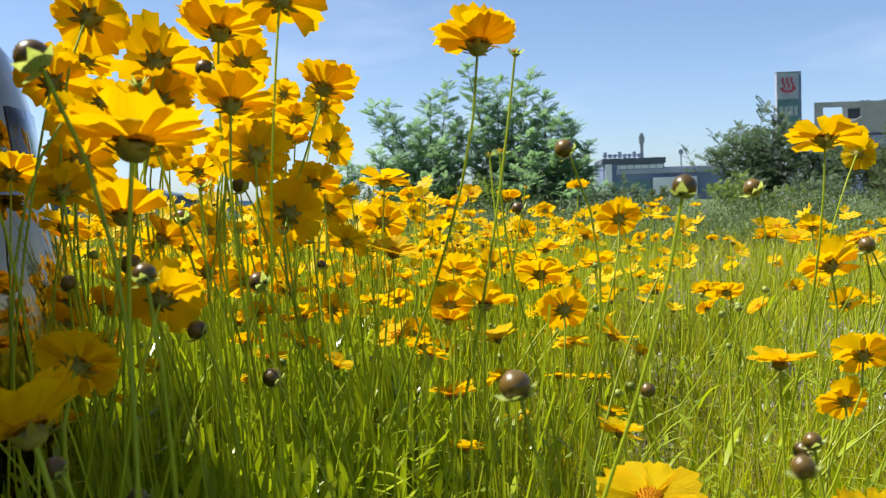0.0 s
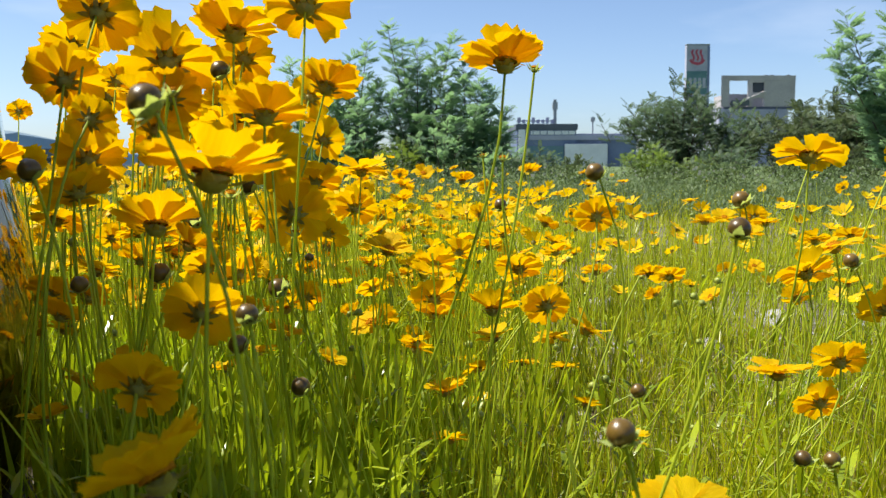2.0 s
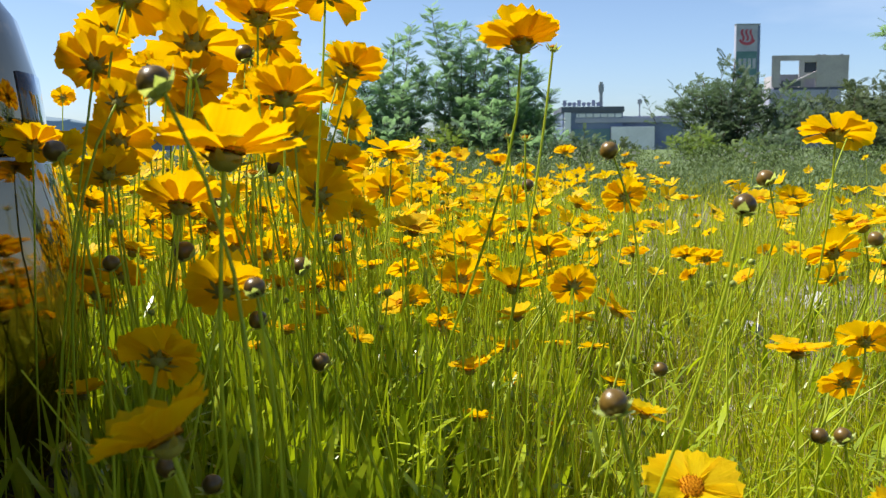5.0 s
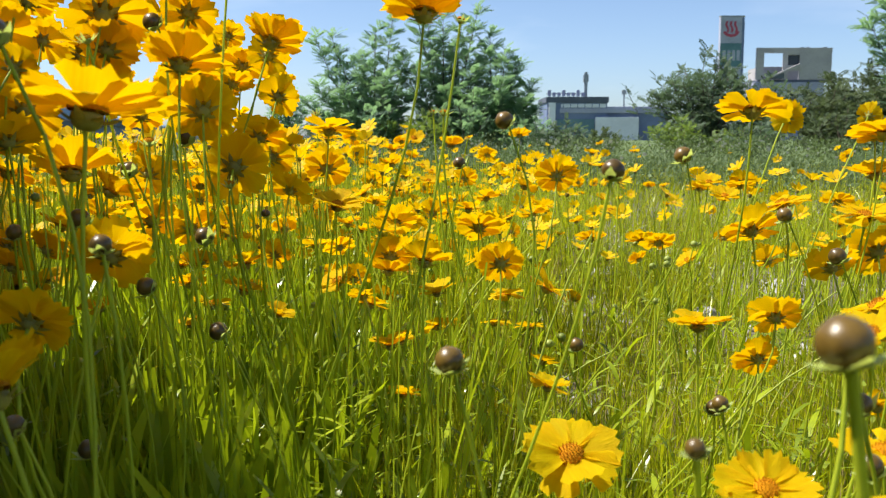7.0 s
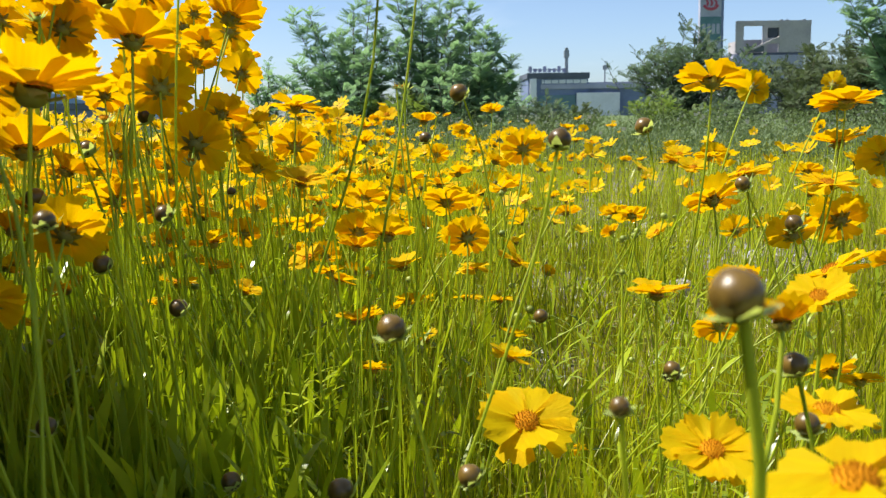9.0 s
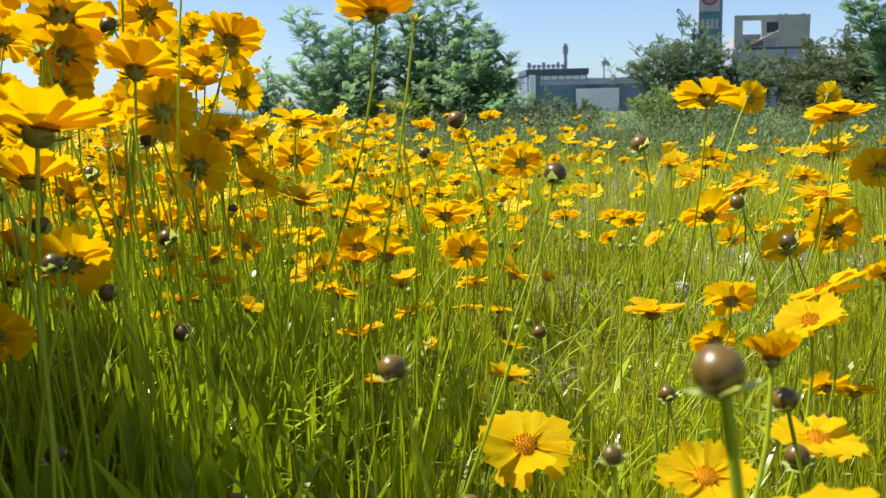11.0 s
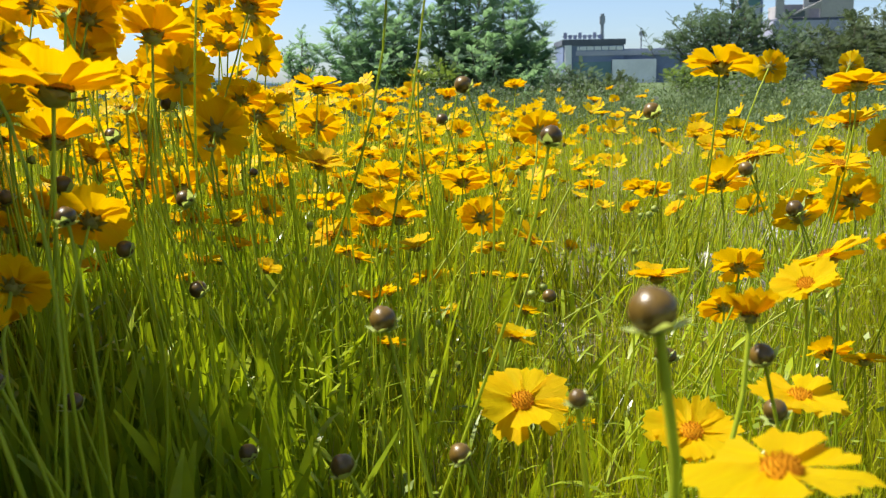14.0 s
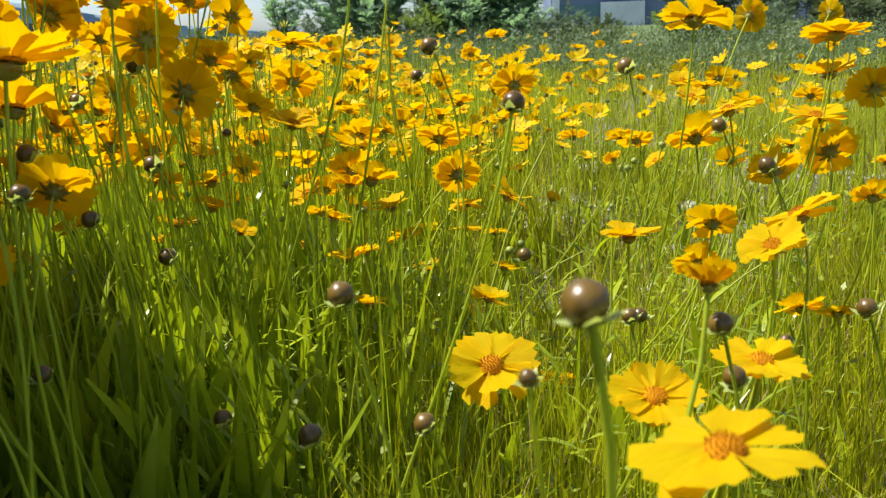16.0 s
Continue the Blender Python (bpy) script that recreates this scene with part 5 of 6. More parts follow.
def pebbles():
    n = 2600
    y = nrng.uniform(0.7, 5.5, n)
    x = nrng.uniform(0.0, 0.55, n) * y + 0.05
    s = nrng.uniform(0.003, 0.012, n)
    base = np.array([(1, 0, 0), (0, 1, 0), (-1, 0, 0), (0, -1, 0), (0.1, 0.1, 0.8)])
    tri = np.array([(0, 1, 4), (1, 2, 4), (2, 3, 4), (3, 0, 4)])
    a = nrng.uniform(0, 6.28, n)
    rx = base[None, :, 0] * np.cos(a)[:, None] - base[None, :, 1] * np.sin(a)[:, None]
    ry = base[None, :, 0] * np.sin(a)[:, None] + base[None, :, 1] * np.cos(a)[:, None]
    v = np.stack([x[:, None] + rx * s[:, None], y[:, None] + ry * s[:, None] * 0.8, base[None, :, 2] * s[:, None] + 0.002], 2).reshape(-1, 3)
    f = ((np.arange(n) * 5)[:, None, None] + tri).reshape(-1, 3)
    soup("pebbles", v, f, M_STONE, "small grey pebbles strewn over the soil", "pebbles", True)


pebbles()

# ---------------------------------------------------------------- trees and shrubs
def frond_arrays(pairs=5):
    """A feathered leaf one unit long along +x, with oval leaflets."""
    verts, faces = [], []

    def leaflet(x, bearing, length, wide):
        o = len(verts)
        z = -0.22 * x * x
        c, s = math.cos(bearing), math.sin(bearing)
        for u, v, dz in ((0, 0, 0), (0.5, -0.55, 0.01), (1, 0, -0.03), (0.5, 0.55, 0.01)):
            verts.append((x + (u * c * length - v * s * wide), u * s * length + v * c * wide, z + dz))
        faces.append((o, o + 1, o + 2, o + 3))
    for k in range(pairs):
        for side in (-1, 1):
            leaflet(0.14 + 0.70 * k / (pairs - 1), side * 1.15, 0.24, 0.155)
    leaflet(0.88, 0.0, 0.24, 0.15)
    return np.array(verts), np.array(faces)


FROND_V, FROND_F = frond_arrays()


def tree(name, label, category, x, y, height, half, stems, side_branches, fronds, size, material, seed, low=0.12, upright=0.6, shoots=0):
    """A many-stemmed tree: tapering trunks and limbs, and a crown of feathered leaves along the twigs."""
    rnd = random.Random(seed)
    thing = tagged(new(name), label, category)
    thing.location = (x, y, -0.03)
    bv, bf, lv, lf = [], [], [], []

    def add_tube(pts, r0, r1, sides):
        v, f = tube(pts, [r0 + (r1 - r0) * i / (len(pts) - 1) for i in range(len(pts))], sides)
        o = len(bv)
        bv.extend(v)
        bf.extend([tuple(i + o for i in q) for q in f])

    def add_frond(p, d):
        d = (d + Vector((rnd.uniform(-0.5, 0.5), rnd.uniform(-0.5, 0.5), rnd.uniform(-0.25, 0.45)))).normalized()
        q = np.array(d.to_track_quat("X", "Z").to_matrix() @ Euler((rnd.uniform(-0.7, 0.7), 0, 0)).to_matrix())
        s = size * rnd.uniform(0.65, 1.2)
        lf.append(FROND_F + len(FROND_V) * len(lv))
        lv.append(FROND_V @ q.T * s + np.array(p))

    for i in range(stems):
        a = 2 * math.pi * (i + rnd.uniform(-0.3, 0.3)) / stems
        out = half * (0.25 + 0.6 * ((i * 0.618) % 1.0))
        h = height * (0.98 - 0.42 * (out / half) ** 1.5) * rnd.uniform(0.86, 1.0)
        if i == 0:
            out, h = half * 0.12, height
        foot = Vector((rnd.uniform(-0.1, 0.1), rnd.uniform(-0.1, 0.1), 0))
        tip = Vector((out * math.cos(a), out * math.sin(a) * 0.8, h))
        pts = bezier(foot, foot + Vector((tip.x * 0.25, tip.y * 0.25, h * 0.35)), tip - Vector((tip.x * 0.25, tip.y * 0.25, h * 0.35)), tip, 9)
        add_tube(pts, 0.035 * height / 3, 0.006, 6)
        for k in range(side_branches):
            t = low + (0.97 - low) * (k + rnd.random()) / side_branches
            j = min(8, int(t * 9))
            p = pts[j].lerp(pts[j + 1], t * 9 - j)
            b = rnd.uniform(0, 2 * math.pi)
            length = half * rnd.uniform(0.30, 0.62) * (1.1 - 0.72 * t)
            d = Vector((math.cos(b), math.sin(b), upright * rnd.uniform(0.4, 1.4))).normalized()
            end = p + d * length
            mid = p.lerp(end, 0.5) - Vector((0, 0, 0.06 * length))
            twig = [p, p.lerp(mid, 0.6), mid, mid.lerp(end, 0.5), end]
            add_tube(twig, 0.010 * height / 3, 0.003, 4)
            for m in range(fronds):
                u = (m + rnd.random()) / fronds
                q = twig[min(3, int(u * 4))].lerp(twig[min(3, int(u * 4)) + 1], u * 4 - min(3, int(u * 4)))
                add_frond(q, d * 0.5 + Vector((rnd.uniform(-1, 1), rnd.uniform(-1, 1), 0.2)))
        for m in range(12):
            u = 0.62 + 0.38 * m / 11
            j = min(8, int(u * 9))
            add_frond(pts[j].lerp(pts[j + 1], u * 9 - j), Vector((math.cos(m * 2.4), math.sin(m * 2.4), 0.55)))
    # long feathery shoots stand out of the crown
    for i in range(shoots):
        a, w = rnd.uniform(0, 2 * math.pi), half * rnd.uniform(0.15, 0.95)
        p = Vector((w * math.cos(a), w * math.sin(a) * 0.6, height * (0.80 - 0.42 * (w / half) ** 2) * rnd.uniform(0.8, 1.0)))
        d = Vector((p.x * 0.28 + rnd.uniform(-0.2, 0.2), p.y * 0.2, rnd.uniform(0.6, 1.1))).normalized() * height * rnd.uniform(0.16, 0.30)
        pts = [p + d * t + Vector((0.04 * t * t * (1 if p.x > 0 else -1), 0, 0)) for t in (0, 0.25, 0.5, 0.75, 1.0)]
        add_tube(pts, 0.008, 0.003, 4)
        for m in range(11):
            t, b = (m + 0.4) / 11, m * 2.4 + a
            add_frond(p + d * t, Vector((math.cos(b), math.sin(b), 0.5 + 0.7 * t)))
    child("trunk", mesh_of("trunk", bv, bf, M_BARK), thing, None, "several slender grey brown stems")
    crown = soup("crown", np.concatenate(lv), np.concatenate(lf), material, "")
    del crown["kind"]
    crown.parent = thing
    return thing


FINE_V, FINE_F = [], []
for k in range(15):
    side, fx = (1 if k % 2 else -1), 0.10 + 0.06 * k
    bearing, length = (side * 1.05, 0.30 * (1 - 0.35 * abs(fx - 0.45))) if k < 14 else (0.0, 0.2)
    c, sn, drop = math.cos(bearing), math.sin(bearing), -0.25 * fx * fx
    for u, v in ((0, 0), (0.45, -0.058), (1, 0), (0.45, 0.058)):
        FINE_V.append((fx + u * c * length - v * sn, u * sn * length + v * c, drop - 0.05 * u))
    FINE_F.append((4 * k, 4 * k + 1, 4 * k + 2, 4 * k + 3))
FINE_V, FINE_F = np.array(FINE_V), np.array(FINE_F)


def locust(x, y, plumes, seed, size=0.205, twigs=19, label=""):
    """A young locust: limbs rise from one foot to the given tips (x, y, height), each a loose feathery plume."""
    rnd = random.Random(seed)
    thing = tagged(new("locust_tree"), label, "tree")
    thing.location = (x, y, -0.03)
    bv, bf, lv, lf = [], [], [], []

    def limb(pts, r0, r1, sides):
        v, f = tube(pts, [r0 + (r1 - r0) * i / (len(pts) - 1) for i in range(len(pts))], sides)
        o = len(bv)
        bv.extend(v)
        bf.extend([tuple(i + o for i in q) for q in f])

    def leaf(p, d, s):
        q = np.array(d.normalized().to_track_quat("X", "Z").to_matrix() @ Euler((rnd.uniform(-0.6, 0.6), 0, 0)).to_matrix())
        lf.append(FINE_F + len(FINE_V) * len(lv))
        lv.append(FINE_V @ q.T * s + np.array(p))

    for tx, ty, h in plumes:
        tip = Vector((tx, ty, h))
        foot = Vector((tx * 0.12 + rnd.uniform(-0.08, 0.08), ty * 0.12, 0))
        pts = bezier(foot, foot + Vector((tx * 0.15, ty * 0.15, h * 0.35)), tip - Vector((tx * 0.28, ty * 0.28, h * 0.34)), tip, 10)
        limb(pts, 0.009 * h, 0.003, 5)
        for k in range(twigs):
            t = 0.10 + 0.86 * (k + rnd.random()) / twigs
            j = min(9, int(t * 10))
            p = pts[j].lerp(pts[j + 1], t * 10 - j)
            axis = (pts[j + 1] - pts[j]).normalized()
            b = k * 2.4 + rnd.uniform(-0.5, 0.5)
            d = (Vector((math.cos(b), math.sin(b), 0.35)) + axis * 0.55).normalized()
            run = (0.13 + 0.34 * (1 - t)) * rnd.uniform(0.7, 1.2) * min(1.0, h / 2)
            end = p + d * run + Vector((0, 0, -0.10 * run))
            limb([p, p.lerp(end, 0.5) + Vector((0, 0, 0.05 * run)), end], 0.005, 0.002, 3)
            for m in range(9):
                u = (m + 0.5 + rnd.uniform(-0.3, 0.3)) / 9
                side = Vector((-d.y, d.x, 0.1)) * (1 if m % 2 else -1)
                leaf(p.lerp(end, u), side * rnd.uniform(0.5, 1.1) + d * rnd.uniform(0.3, 0.9) + Vector((0, 0, rnd.uniform(-0.2, 0.5))), size * rnd.uniform(0.7, 1.15))
        for m in range(40):
            t = 0.40 + 0.60 * m / 39
            j = min(9, int(t * 10))
            b = m * 2.4
            leaf(pts[j].lerp(pts[j + 1], t * 10 - j), Vector((math.cos(b), math.sin(b), 0.25 + 0.8 * t * t)), size * rnd.uniform(0.75, 1.1) * (1.1 - 0.35 * t))
    child("trunk", mesh_of("trunk", bv, bf, M_BARK), thing, None, "several slender grey brown stems")
    crown = soup("crown", np.concatenate(lv), np.concatenate(lf), M_TREE, "")
    del crown["kind"]
    crown.parent = thing
    return thing


LOCUST = "young locust tree with feathery dark green leaves and several stems"
SHRUB = "bushy grey green shrub at the meadow's far edge"
locust(-1.0, 16.0, ((-1.05, 0.1, 2.2), (-0.72, -0.3, 2.2), (-0.28, 0.3, 1.95), (0.02, -0.2, 2.3), (0.30, 0.2, 2.6), (-0.95, -0.5, 1.35), (-0.5, -0.6, 1.3), (0.2, -0.6, 1.5), (-0.3, 0.6, 1.7),
                    (0.5, 0.5, 1.9), (-1.25, 0.3, 1.1), (0.55, -0.4, 1.2)), 1, label=LOCUST)
locust(0.2, 16.3, ((-0.56, 0.0, 2.9), (-0.33, 0.3, 2.65), (-0.05, -0.3, 2.55), (0.28, 0.2, 2.5), (0.55, -0.1, 2.7), (0.1, 0.6, 2.1), (-0.5, -0.5, 1.7), (0.45, -0.6, 1.6), (-0.8, 0.2, 1.9), (0.0, -0.7, 1.3),
                   (0.75, 0.4, 2.0), (-0.2, 0.5, 2.2)), 2, label=LOCUST)
locust(1.0, 15.9, ((-0.05, 0.2, 2.25), (0.20, -0.1, 1.95), (0.42, 0.2, 1.78), (0.62, -0.2, 1.4), (0.75, 0.2, 1.0), (0.1, -0.6, 1.4), (-0.3, 0.5, 1.8), (0.5, -0.5, 1.1), (-0.3, -0.5, 1.2), (0.35, 0.5, 1.5)), 3, label=LOCUST)
locust(7.7, 13.9, ((-1.35, 0.0, 2.25), (-1.05, 0.3, 2.75), (-0.6, -0.3, 3.3), (0.0, 0.3, 3.4), (0.6, -0.2, 3.1), (-0.75, -0.4, 1.9), (-0.3, 0.5, 2.3), (0.5, 0.5, 2.3), (0.1, -0.6, 1.7), (1.1, 0.2, 2.4), (-0.6, 0.5, 1.5)), 8, size=0.26, label=LOCUST)
tree("dark_shrub", "dark green rounded shrub in the distance", "shrub", -3.5, 22.0, 1.75, 0.8, 9, 9, 8, 0.19, M_TREE, 4, 0.03)
tree("shrub", SHRUB, "shrub", 5.75, 20.0, 2.25, 1.75, 14, 15, 9, 0.23, M_SHRUB, 5, 0.01, shoots=10)
tree("shrub", SHRUB, "shrub", 7.3, 20.8, 1.6, 1.2, 11, 12, 8, 0.22, M_SHRUB, 6, 0.01, shoots=5)
tree("shrub", "dense muted green shrub at the meadow's far edge", "shrub", 9.3, 20.5, 2.15, 1.7, 14, 15, 10, 0.23, M_OLIVE, 7, 0.02, shoots=6)
tree("shrub", "dense muted green shrub at the meadow's far edge", "shrub", 7.9, 18.9, 1.45, 1.2, 12, 13, 9, 0.20, M_OLIVE, 9, 0.02, shoots=4)
tree("shrub", "dense muted green shrub at the meadow's far edge", "shrub", 9.0, 18.2, 1.75, 1.25, 13, 13, 10, 0.21, M_OLIVE, 13, 0.02, shoots=3)
for k, (x, y, h, w, mat) in enumerate(((-1.9, 17.5, 0.95, 0.8, M_SHRUB), (2.3, 17.0, 0.75, 0.8, M_SHRUB), (3.2, 18.0, 0.58, 0.7, M_OLIVE), (4.5, 17.4, 0.80, 0.8, M_FRESH), (-4.8, 21.0, 0.7, 0.8, M_SHRUB),
                                       (6.0, 17.5, 0.75, 0.9, M_SHRUB), (7.4, 17.0, 1.0, 0.9, M_OLIVE), (-0.2, 15.2, 0.85, 0.9, M_FRESH), (1.9, 18.5, 0.95, 0.8, M_TREE), (8.8, 18.0, 1.2, 0.9, M_OLIVE), (0.75, 17.3, 1.3, 0.8, M_TREE), (5.1, 18.8, 0.95, 0.9, M_SHRUB), (6.5, 18.9, 0.95, 0.9, M_SHRUB), (5.9, 18.2, 0.6, 0.9, M_FRESH), (8.2, 17.2, 0.8, 0.9, M_OLIVE), (-0.95, 15.3, 1.15, 0.8, M_TREE), (0.55, 15.3, 1.25, 0.8, M_TREE), (1.25, 15.2, 0.85, 0.6, M_TREE))):
    tree("low_shrub", "low spreading green shrub among the weeds", "shrub", x, y, h, w, 8, 7, 7, 0.16, mat, 20 + k, 0.02)

# ---------------------------------------------------------------- buildings in the distance
def block(name, x0, x1, y0, y1, z0, z1, mat, parent, label="", bevel=0.03):
    return part(name, box(bmesh.new(), x0, x1, y0, y1, z0, z1, bevel), mat, parent, label)


def low_building():
    b = tagged(new("low_building"), "slate blue low building with a dark flat roof and white wall", "building")
    b.location = (0, 150, 0)
    block("main_wall", 17.0, 26.6, 0, 12, 0, 6.0, M_WALL_DARK, b)
    block("roof_band", 16.8, 26.8, -0.25, 12.2, 6.0, 6.9, M_WALL_ROOF, b, "dark roof band")
    block("corner_pillar", 17.25, 18.3, -0.35, 0.02, 0, 6.0, M_WALL_WHITE, b, "pale corner pillar")
    block("wing", 26.62, 36.5, 0.4, 12, 0, 5.0, M_WALL_DARK, b)
    block("wing_band", 19.0, 36.5, -0.15, -0.004, 4.35, 5.1, M_WALL_LILAC, b, "pale grey fascia")
    block("wing_roof", 26.62, 36.6, 0.1, 12.2, 5.0, 5.35, M_WALL_LILAC, b)
    block("teal_wall", 18.6, 24.6, -0.12, -0.004, 0.4, 3.4, M_WALL_TEAL, b, "teal panelled shop front")
    block("white_wall", 24.7, 31.6, -0.5, -0.16, 0, 3.7, M_WALL_WHITE, b, "plain white wall")
    # wall white stands in for reflections in the window glass
    block("window_band", 19.2, 26.4, -0.10, -0.004, 5.2, 5.8, M_WALL_WHITE, b, "pale fascia band with window reflections put into its colour")
    for k in range(6):
        block("window", 19.5 + 1.15 * k, 19.62 + 1.15 * k, -0.16, -0.102, 5.2, 5.8, M_WALL_DARK, b)
    for k in range(8):
        block("roof_letter_plate", 17.4 + 0.78 * k, 17.95 + 0.78 * k, 3, 3.1, 7.1, 7.75 + 0.35 * (k % 3 == 0), M_WALL_LILAC, b)
    block("roof_rail", 17.2, 23.6, 3.11, 3.2, 7.45, 7.6, M_STEEL, b, bevel=0)
    mast = block("mast", 23.35, 23.85, 3, 3.5, 6.9, 11.0, M_STEEL, b, "grey roof mast", 0.05)
    block("mast_head", 23.2, 24.0, 2.9, 3.6, 9.4, 10.6, M_STEEL, mast)
    pole = block("pole", 29.75, 29.95, 3, 3.2, 5.3, 8.2, M_STEEL, b)
    block("pole_lamp", 29.5, 30.2, 2.9, 3.3, 7.4, 8.1, M_STEEL, pole)


def sign_tower():
    s = tagged(new("sign_tower"), "tall roadside sign with a red steam emblem over green", "sign")
    s.location = (0, 150, 0)
    for x in (44.8, 46.9):
        block("post", x, x + 0.4, 0.3, 0.7, 0, 19.0, M_STEEL, s)
    board = block("board", 44.3, 47.7, 0, 1.0, 8.4, 19.4, M_SIGN_WHITE, s, "white sign board")
    block("side_board", 47.705, 48.1, 0.02, 1.0, 8.4, 19.3, M_WALL_DARK, s, "dark side of the board")
    block("top_edge", 44.25, 48.1, -0.05, 1.05, 19.41, 19.6, M_STEEL, s)
    block("green_field", 44.35, 47.65, -0.06, -0.004, 11.6, 15.3, M_SIGN_GREEN, board, "green lower field")
    block("white_field", 44.35, 47.65, -0.06, -0.004, 8.6, 11.5, M_SIGN_WHITE, board)
    # bowl and three rising curls
    bm = bmesh.new()
    inner, outer = [], []
    for k in range(25):
        a = math.pi * (1.0 + 0.12) + (math.pi * (1 - 0.24)) * k / 24 - 0.0
        outer.append((math.cos(a) * 1.4, math.sin(a) * 1.25))
        inner.append((math.cos(a) * 1.05, math.sin(a) * 0.80))
    c = Vector((46.0, -0.08, 17.5))
    ring = [bm.verts.new((c.x + p[0], c.y, c.z + p[1])) for p in outer], [bm.verts.new((c.x + p[0], c.y, c.z + p[1])) for p in inner]
    for k in range(24):
        bm.faces.new((ring[0][k], ring[0][k + 1], ring[1][k + 1], ring[1][k]))
    for off in (-0.68, 0.0, 0.68):
        left, right = [], []
        for k in range(13):
            t = k / 12
            x, z = c.x + off + 0.16 * math.sin(t * 2 * math.pi), c.z - 0.55 + 1.75 * t
            left.append(bm.verts.new((x - 0.17, c.y, z)))
            right.append(bm.verts.new((x + 0.17, c.y, z)))
        for k in range(12):
            bm.faces.new((left[k], right[k], right[k + 1], left[k + 1]))
    bm.normal_update()
    bmesh.ops.solidify(bm, geom=bm.faces[:], thickness=0.05)
    part("emblem", bm, M_SIGN_RED, board, "red bowl with three steam curls")
    for k in range(4):
        block("lettering_bar", 44.7 + 0.75 * k, 45.2 + 0.75 * k, -0.10, -0.062, 12.6, 14.2, M_SIGN_WHITE, board)


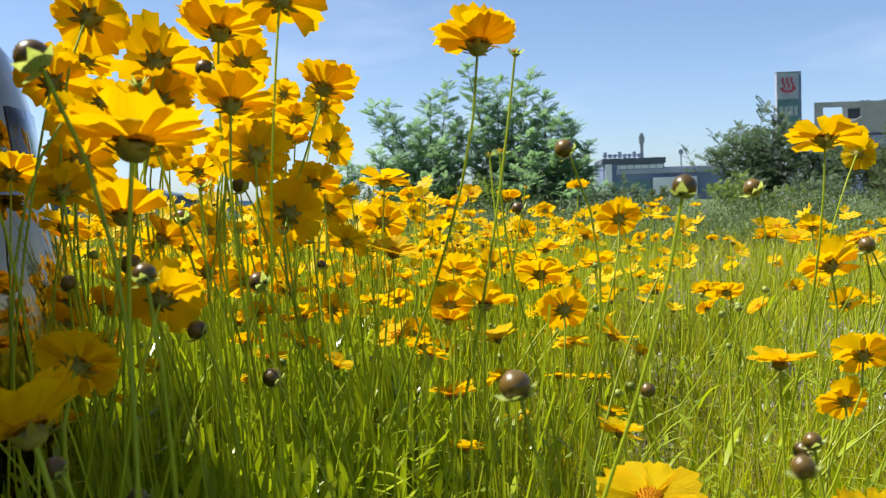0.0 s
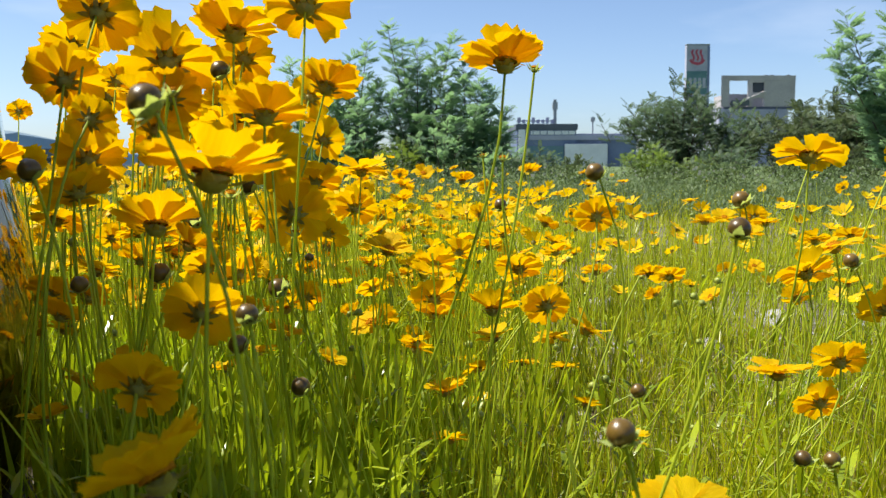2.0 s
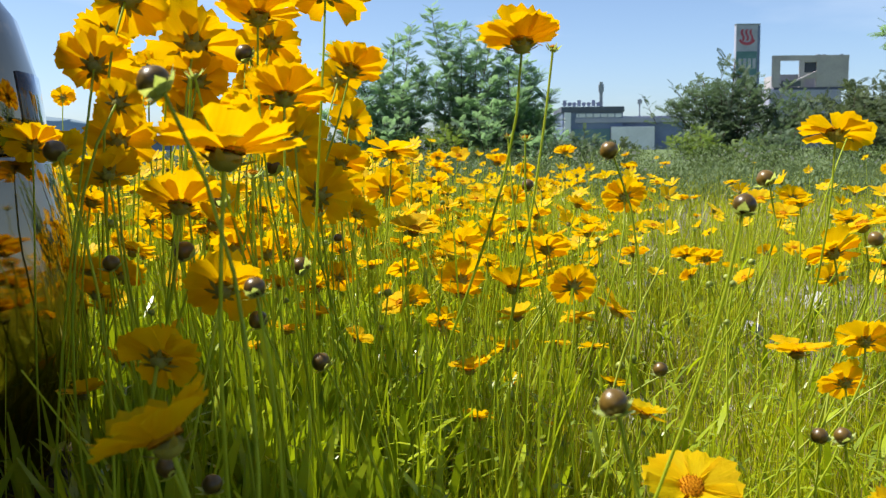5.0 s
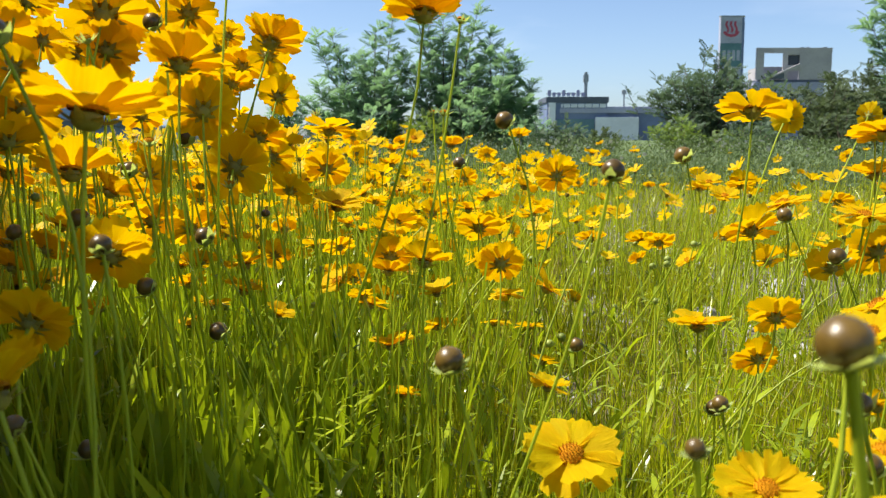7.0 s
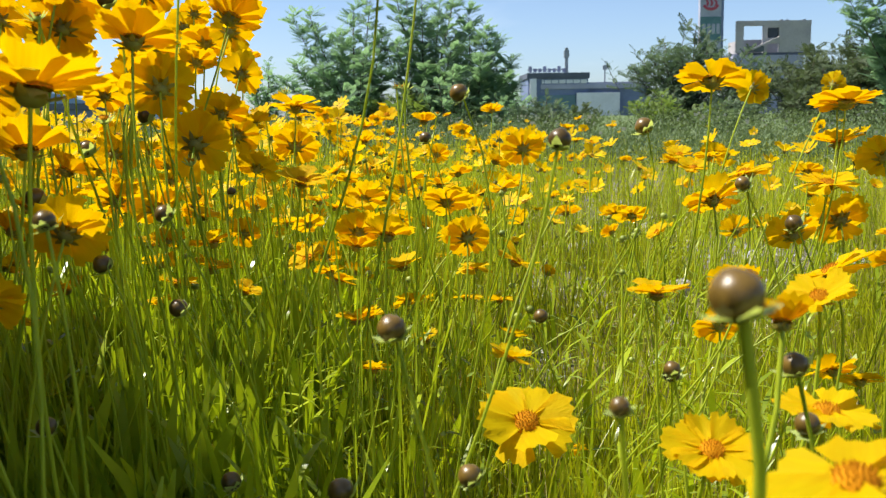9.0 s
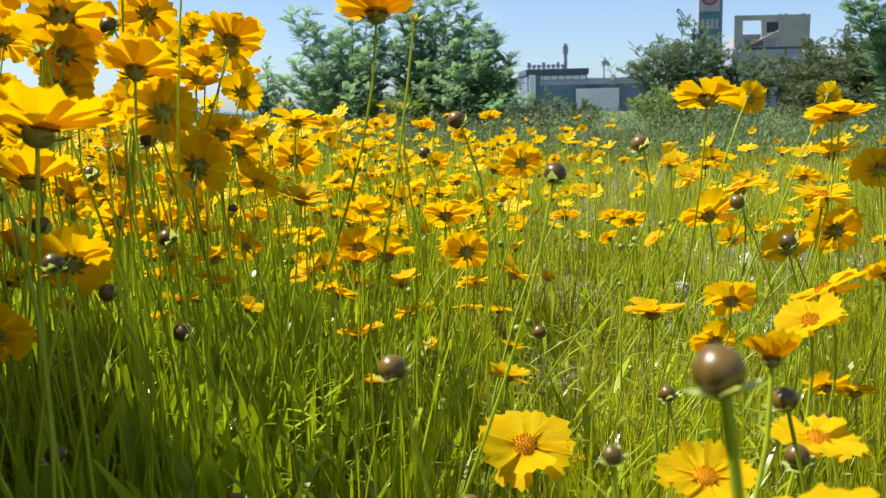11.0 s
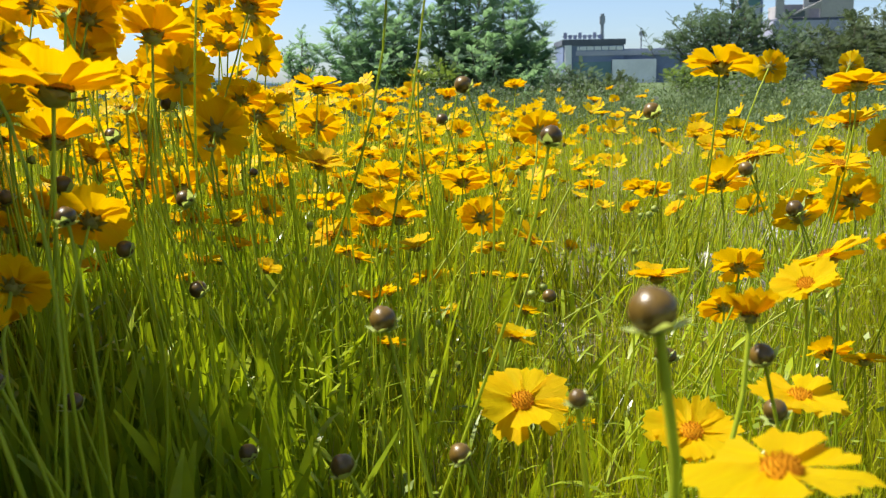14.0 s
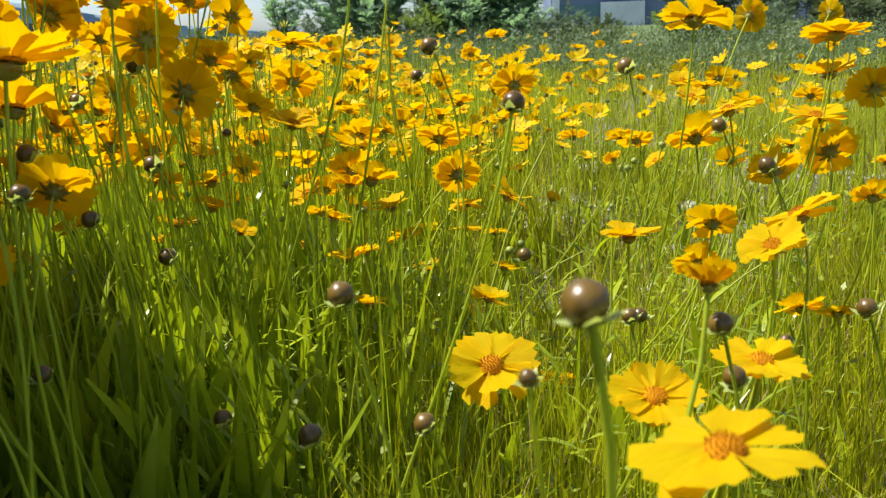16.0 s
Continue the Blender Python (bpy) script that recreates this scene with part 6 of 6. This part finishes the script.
def frame_building():
    b = tagged(new("concrete_building"), "beige concrete building with an open roof frame", "building")
    b.location = (0, 150, 0)
    x0, x1 = 50.2, 62.2
    block("lower_storey", x0 + 0.3, x1 + 4, 0.2, 14, 0, 6.4, M_WALL_LILAC, b)
    block("upper_band", x0 - 0.2, x1 - 1.2, -0.3, 12, 6.4, 9.2, M_WALL_LILAC, b, "pale mauve parapet band")
    block("deck", x0 + 0.4, x1, 0, 12, 9.2, 9.6, M_WALL_ROOF, b)
    block("back_room", x0 + 2.6, x1 - 0.3, 5, 12, 9.6, 12.0, M_WALL_BEIGE, b)
    block("top_beam", x0, x1, 0, 0.6, 13.8, 14.6, M_WALL_BEIGE, b, "beige top beam")
    block("frame_post", x0, x0 + 1.2, 0.03, 0.57, 9.6, 13.8, M_WALL_BEIGE, b)
    block("frame_panel", x0 + 6.9, x1 - 0.03, 0.03, 0.57, 9.62, 13.8, M_WALL_BEIGE, b, "beige upper wall")
    block("frame_pier", x0 + 4.3, x0 + 5.0, 0.03, 0.57, 9.6, 13.8, M_WALL_BEIGE, b)
    block("middle_beam", x0 + 5.0, x0 + 6.9, 0.05, 0.55, 11.0, 11.9, M_WALL_BEIGE, b)
    block("lintel", x0 + 5.0, x0 + 6.9, 0.05, 0.55, 13.5, 13.8, M_WALL_BEIGE, b)
    block("dark_opening", x0 + 5.0, x0 + 6.9, 0.35, 0.45, 11.9, 13.5, M_WINDOW, b)
    block("awning", x0 + 1.4, x0 + 4.2, -0.8, 0.0, 9.7, 10.6, M_WALL_ROOF, b)
    # a sloping stair flight on the deck
    bm = box(bmesh.new(), -2.4, 2.4, -0.3, 0.3, -0.13, 0.13, 0.03)
    stair = part("stair", bm, M_WALL_BEIGE, b, "pale stair flight")
    stair.matrix_basis = pose(x0 + 4.4, -0.9, 11.0, 0, -24, 0)
    for k, (x, z) in enumerate(((2.2, 3.2), (5.2, 3.2), (8.2, 3.2), (11.0, 3.2))):
        w = block("window", x0 + x, x0 + x + 2.0, 0.10, 0.30, z, z + 1.9, M_WINDOW, b)
        block("window_frame", x0 + x - 0.15, x0 + x + 2.15, 0.06, 0.19, z - 0.2, z - 0.02, M_WALL_WHITE, w)
    for k, x in enumerate((x0 + 8.5, x0 + 9.4, x0 + 12.2)):
        block("roof_unit", x, x + 0.5, 4, 4.6, 14.61, 15.1, M_STEEL, b)


low_building()
sign_tower()
frame_building()


def shed():
    s = tagged(new("shed"), "dark blue grey shed beyond the trees", "building")
    s.location = (29.0, 60.0, 0)
    block("wall", 0, 9, 0, 6, 0, 2.5, M_WALL_DARK, s)
    block("roof", -0.3, 9.3, -0.3, 6.3, 2.505, 2.75, M_WALL_ROOF, s)
    block("door", 1.2, 3.4, -0.08, -0.004, 0, 2.1, M_WALL_LILAC, s)


def far_hall():
    h = tagged(new("far_hall"), "long low dark hall on the horizon", "building")
    h.location = (-38, 80, 0)
    block("wall", -14, 10.5, 0, 10, 0, 1.35, M_WALL_DARK, h)
    block("roof", -14.4, 10.9, -0.4, 10.4, 1.36, 1.9, M_WALL_ROOF, h)
    for k in range(6):
        block("window", -12 + 3.6 * k, -10 + 3.6 * k, -0.06, 0.05, 0.6, 1.1, M_WINDOW, h)


def field_wall():
    w = tagged(new("field_wall"), "low grey concrete wall beside the field", "wall")
    w.location = (-11, 34, 0)
    block("wall_body", -14, 6.5, 0, 0.3, 0, 0.42, M_WALL_BEIGE, w)
    block("coping", -14.05, 6.55, -0.05, 0.35, 0.425, 0.50, M_WALL_LILAC, w)


shed()
far_hall()
field_wall()


def hills():
    verts, faces, n = [], [], 60
    for i in range(n + 1):
        a = radians(-75 + 150 * i / n)
        x, y = 1400 * math.sin(a), 1400 * math.cos(a)
        left = math.exp(-((math.degrees(a) + 27) / 9) ** 2)
        h = 6 + 62 * left * (0.8 + 0.3 * noise.noise((i * 0.35, 0, 0))) + 4 * noise.noise((i * 0.5, 2, 0))
        if a > radians(-12):
            h = 2
        verts += [(x, y, -2), (x, y, h), (x * 1.05, y * 1.05, h * 0.9), (x * 1.05, y * 1.05, -2)]
    for i in range(n):
        o = 4 * i
        for k in range(3):
            faces.append((o + k, o + k + 4, o + k + 5, o + k + 1))
    tagged(new("hills", mesh_of("hills", verts, faces, M_HILL)), "hazy blue hills on the horizon", "hills", kind="structure")


hills()
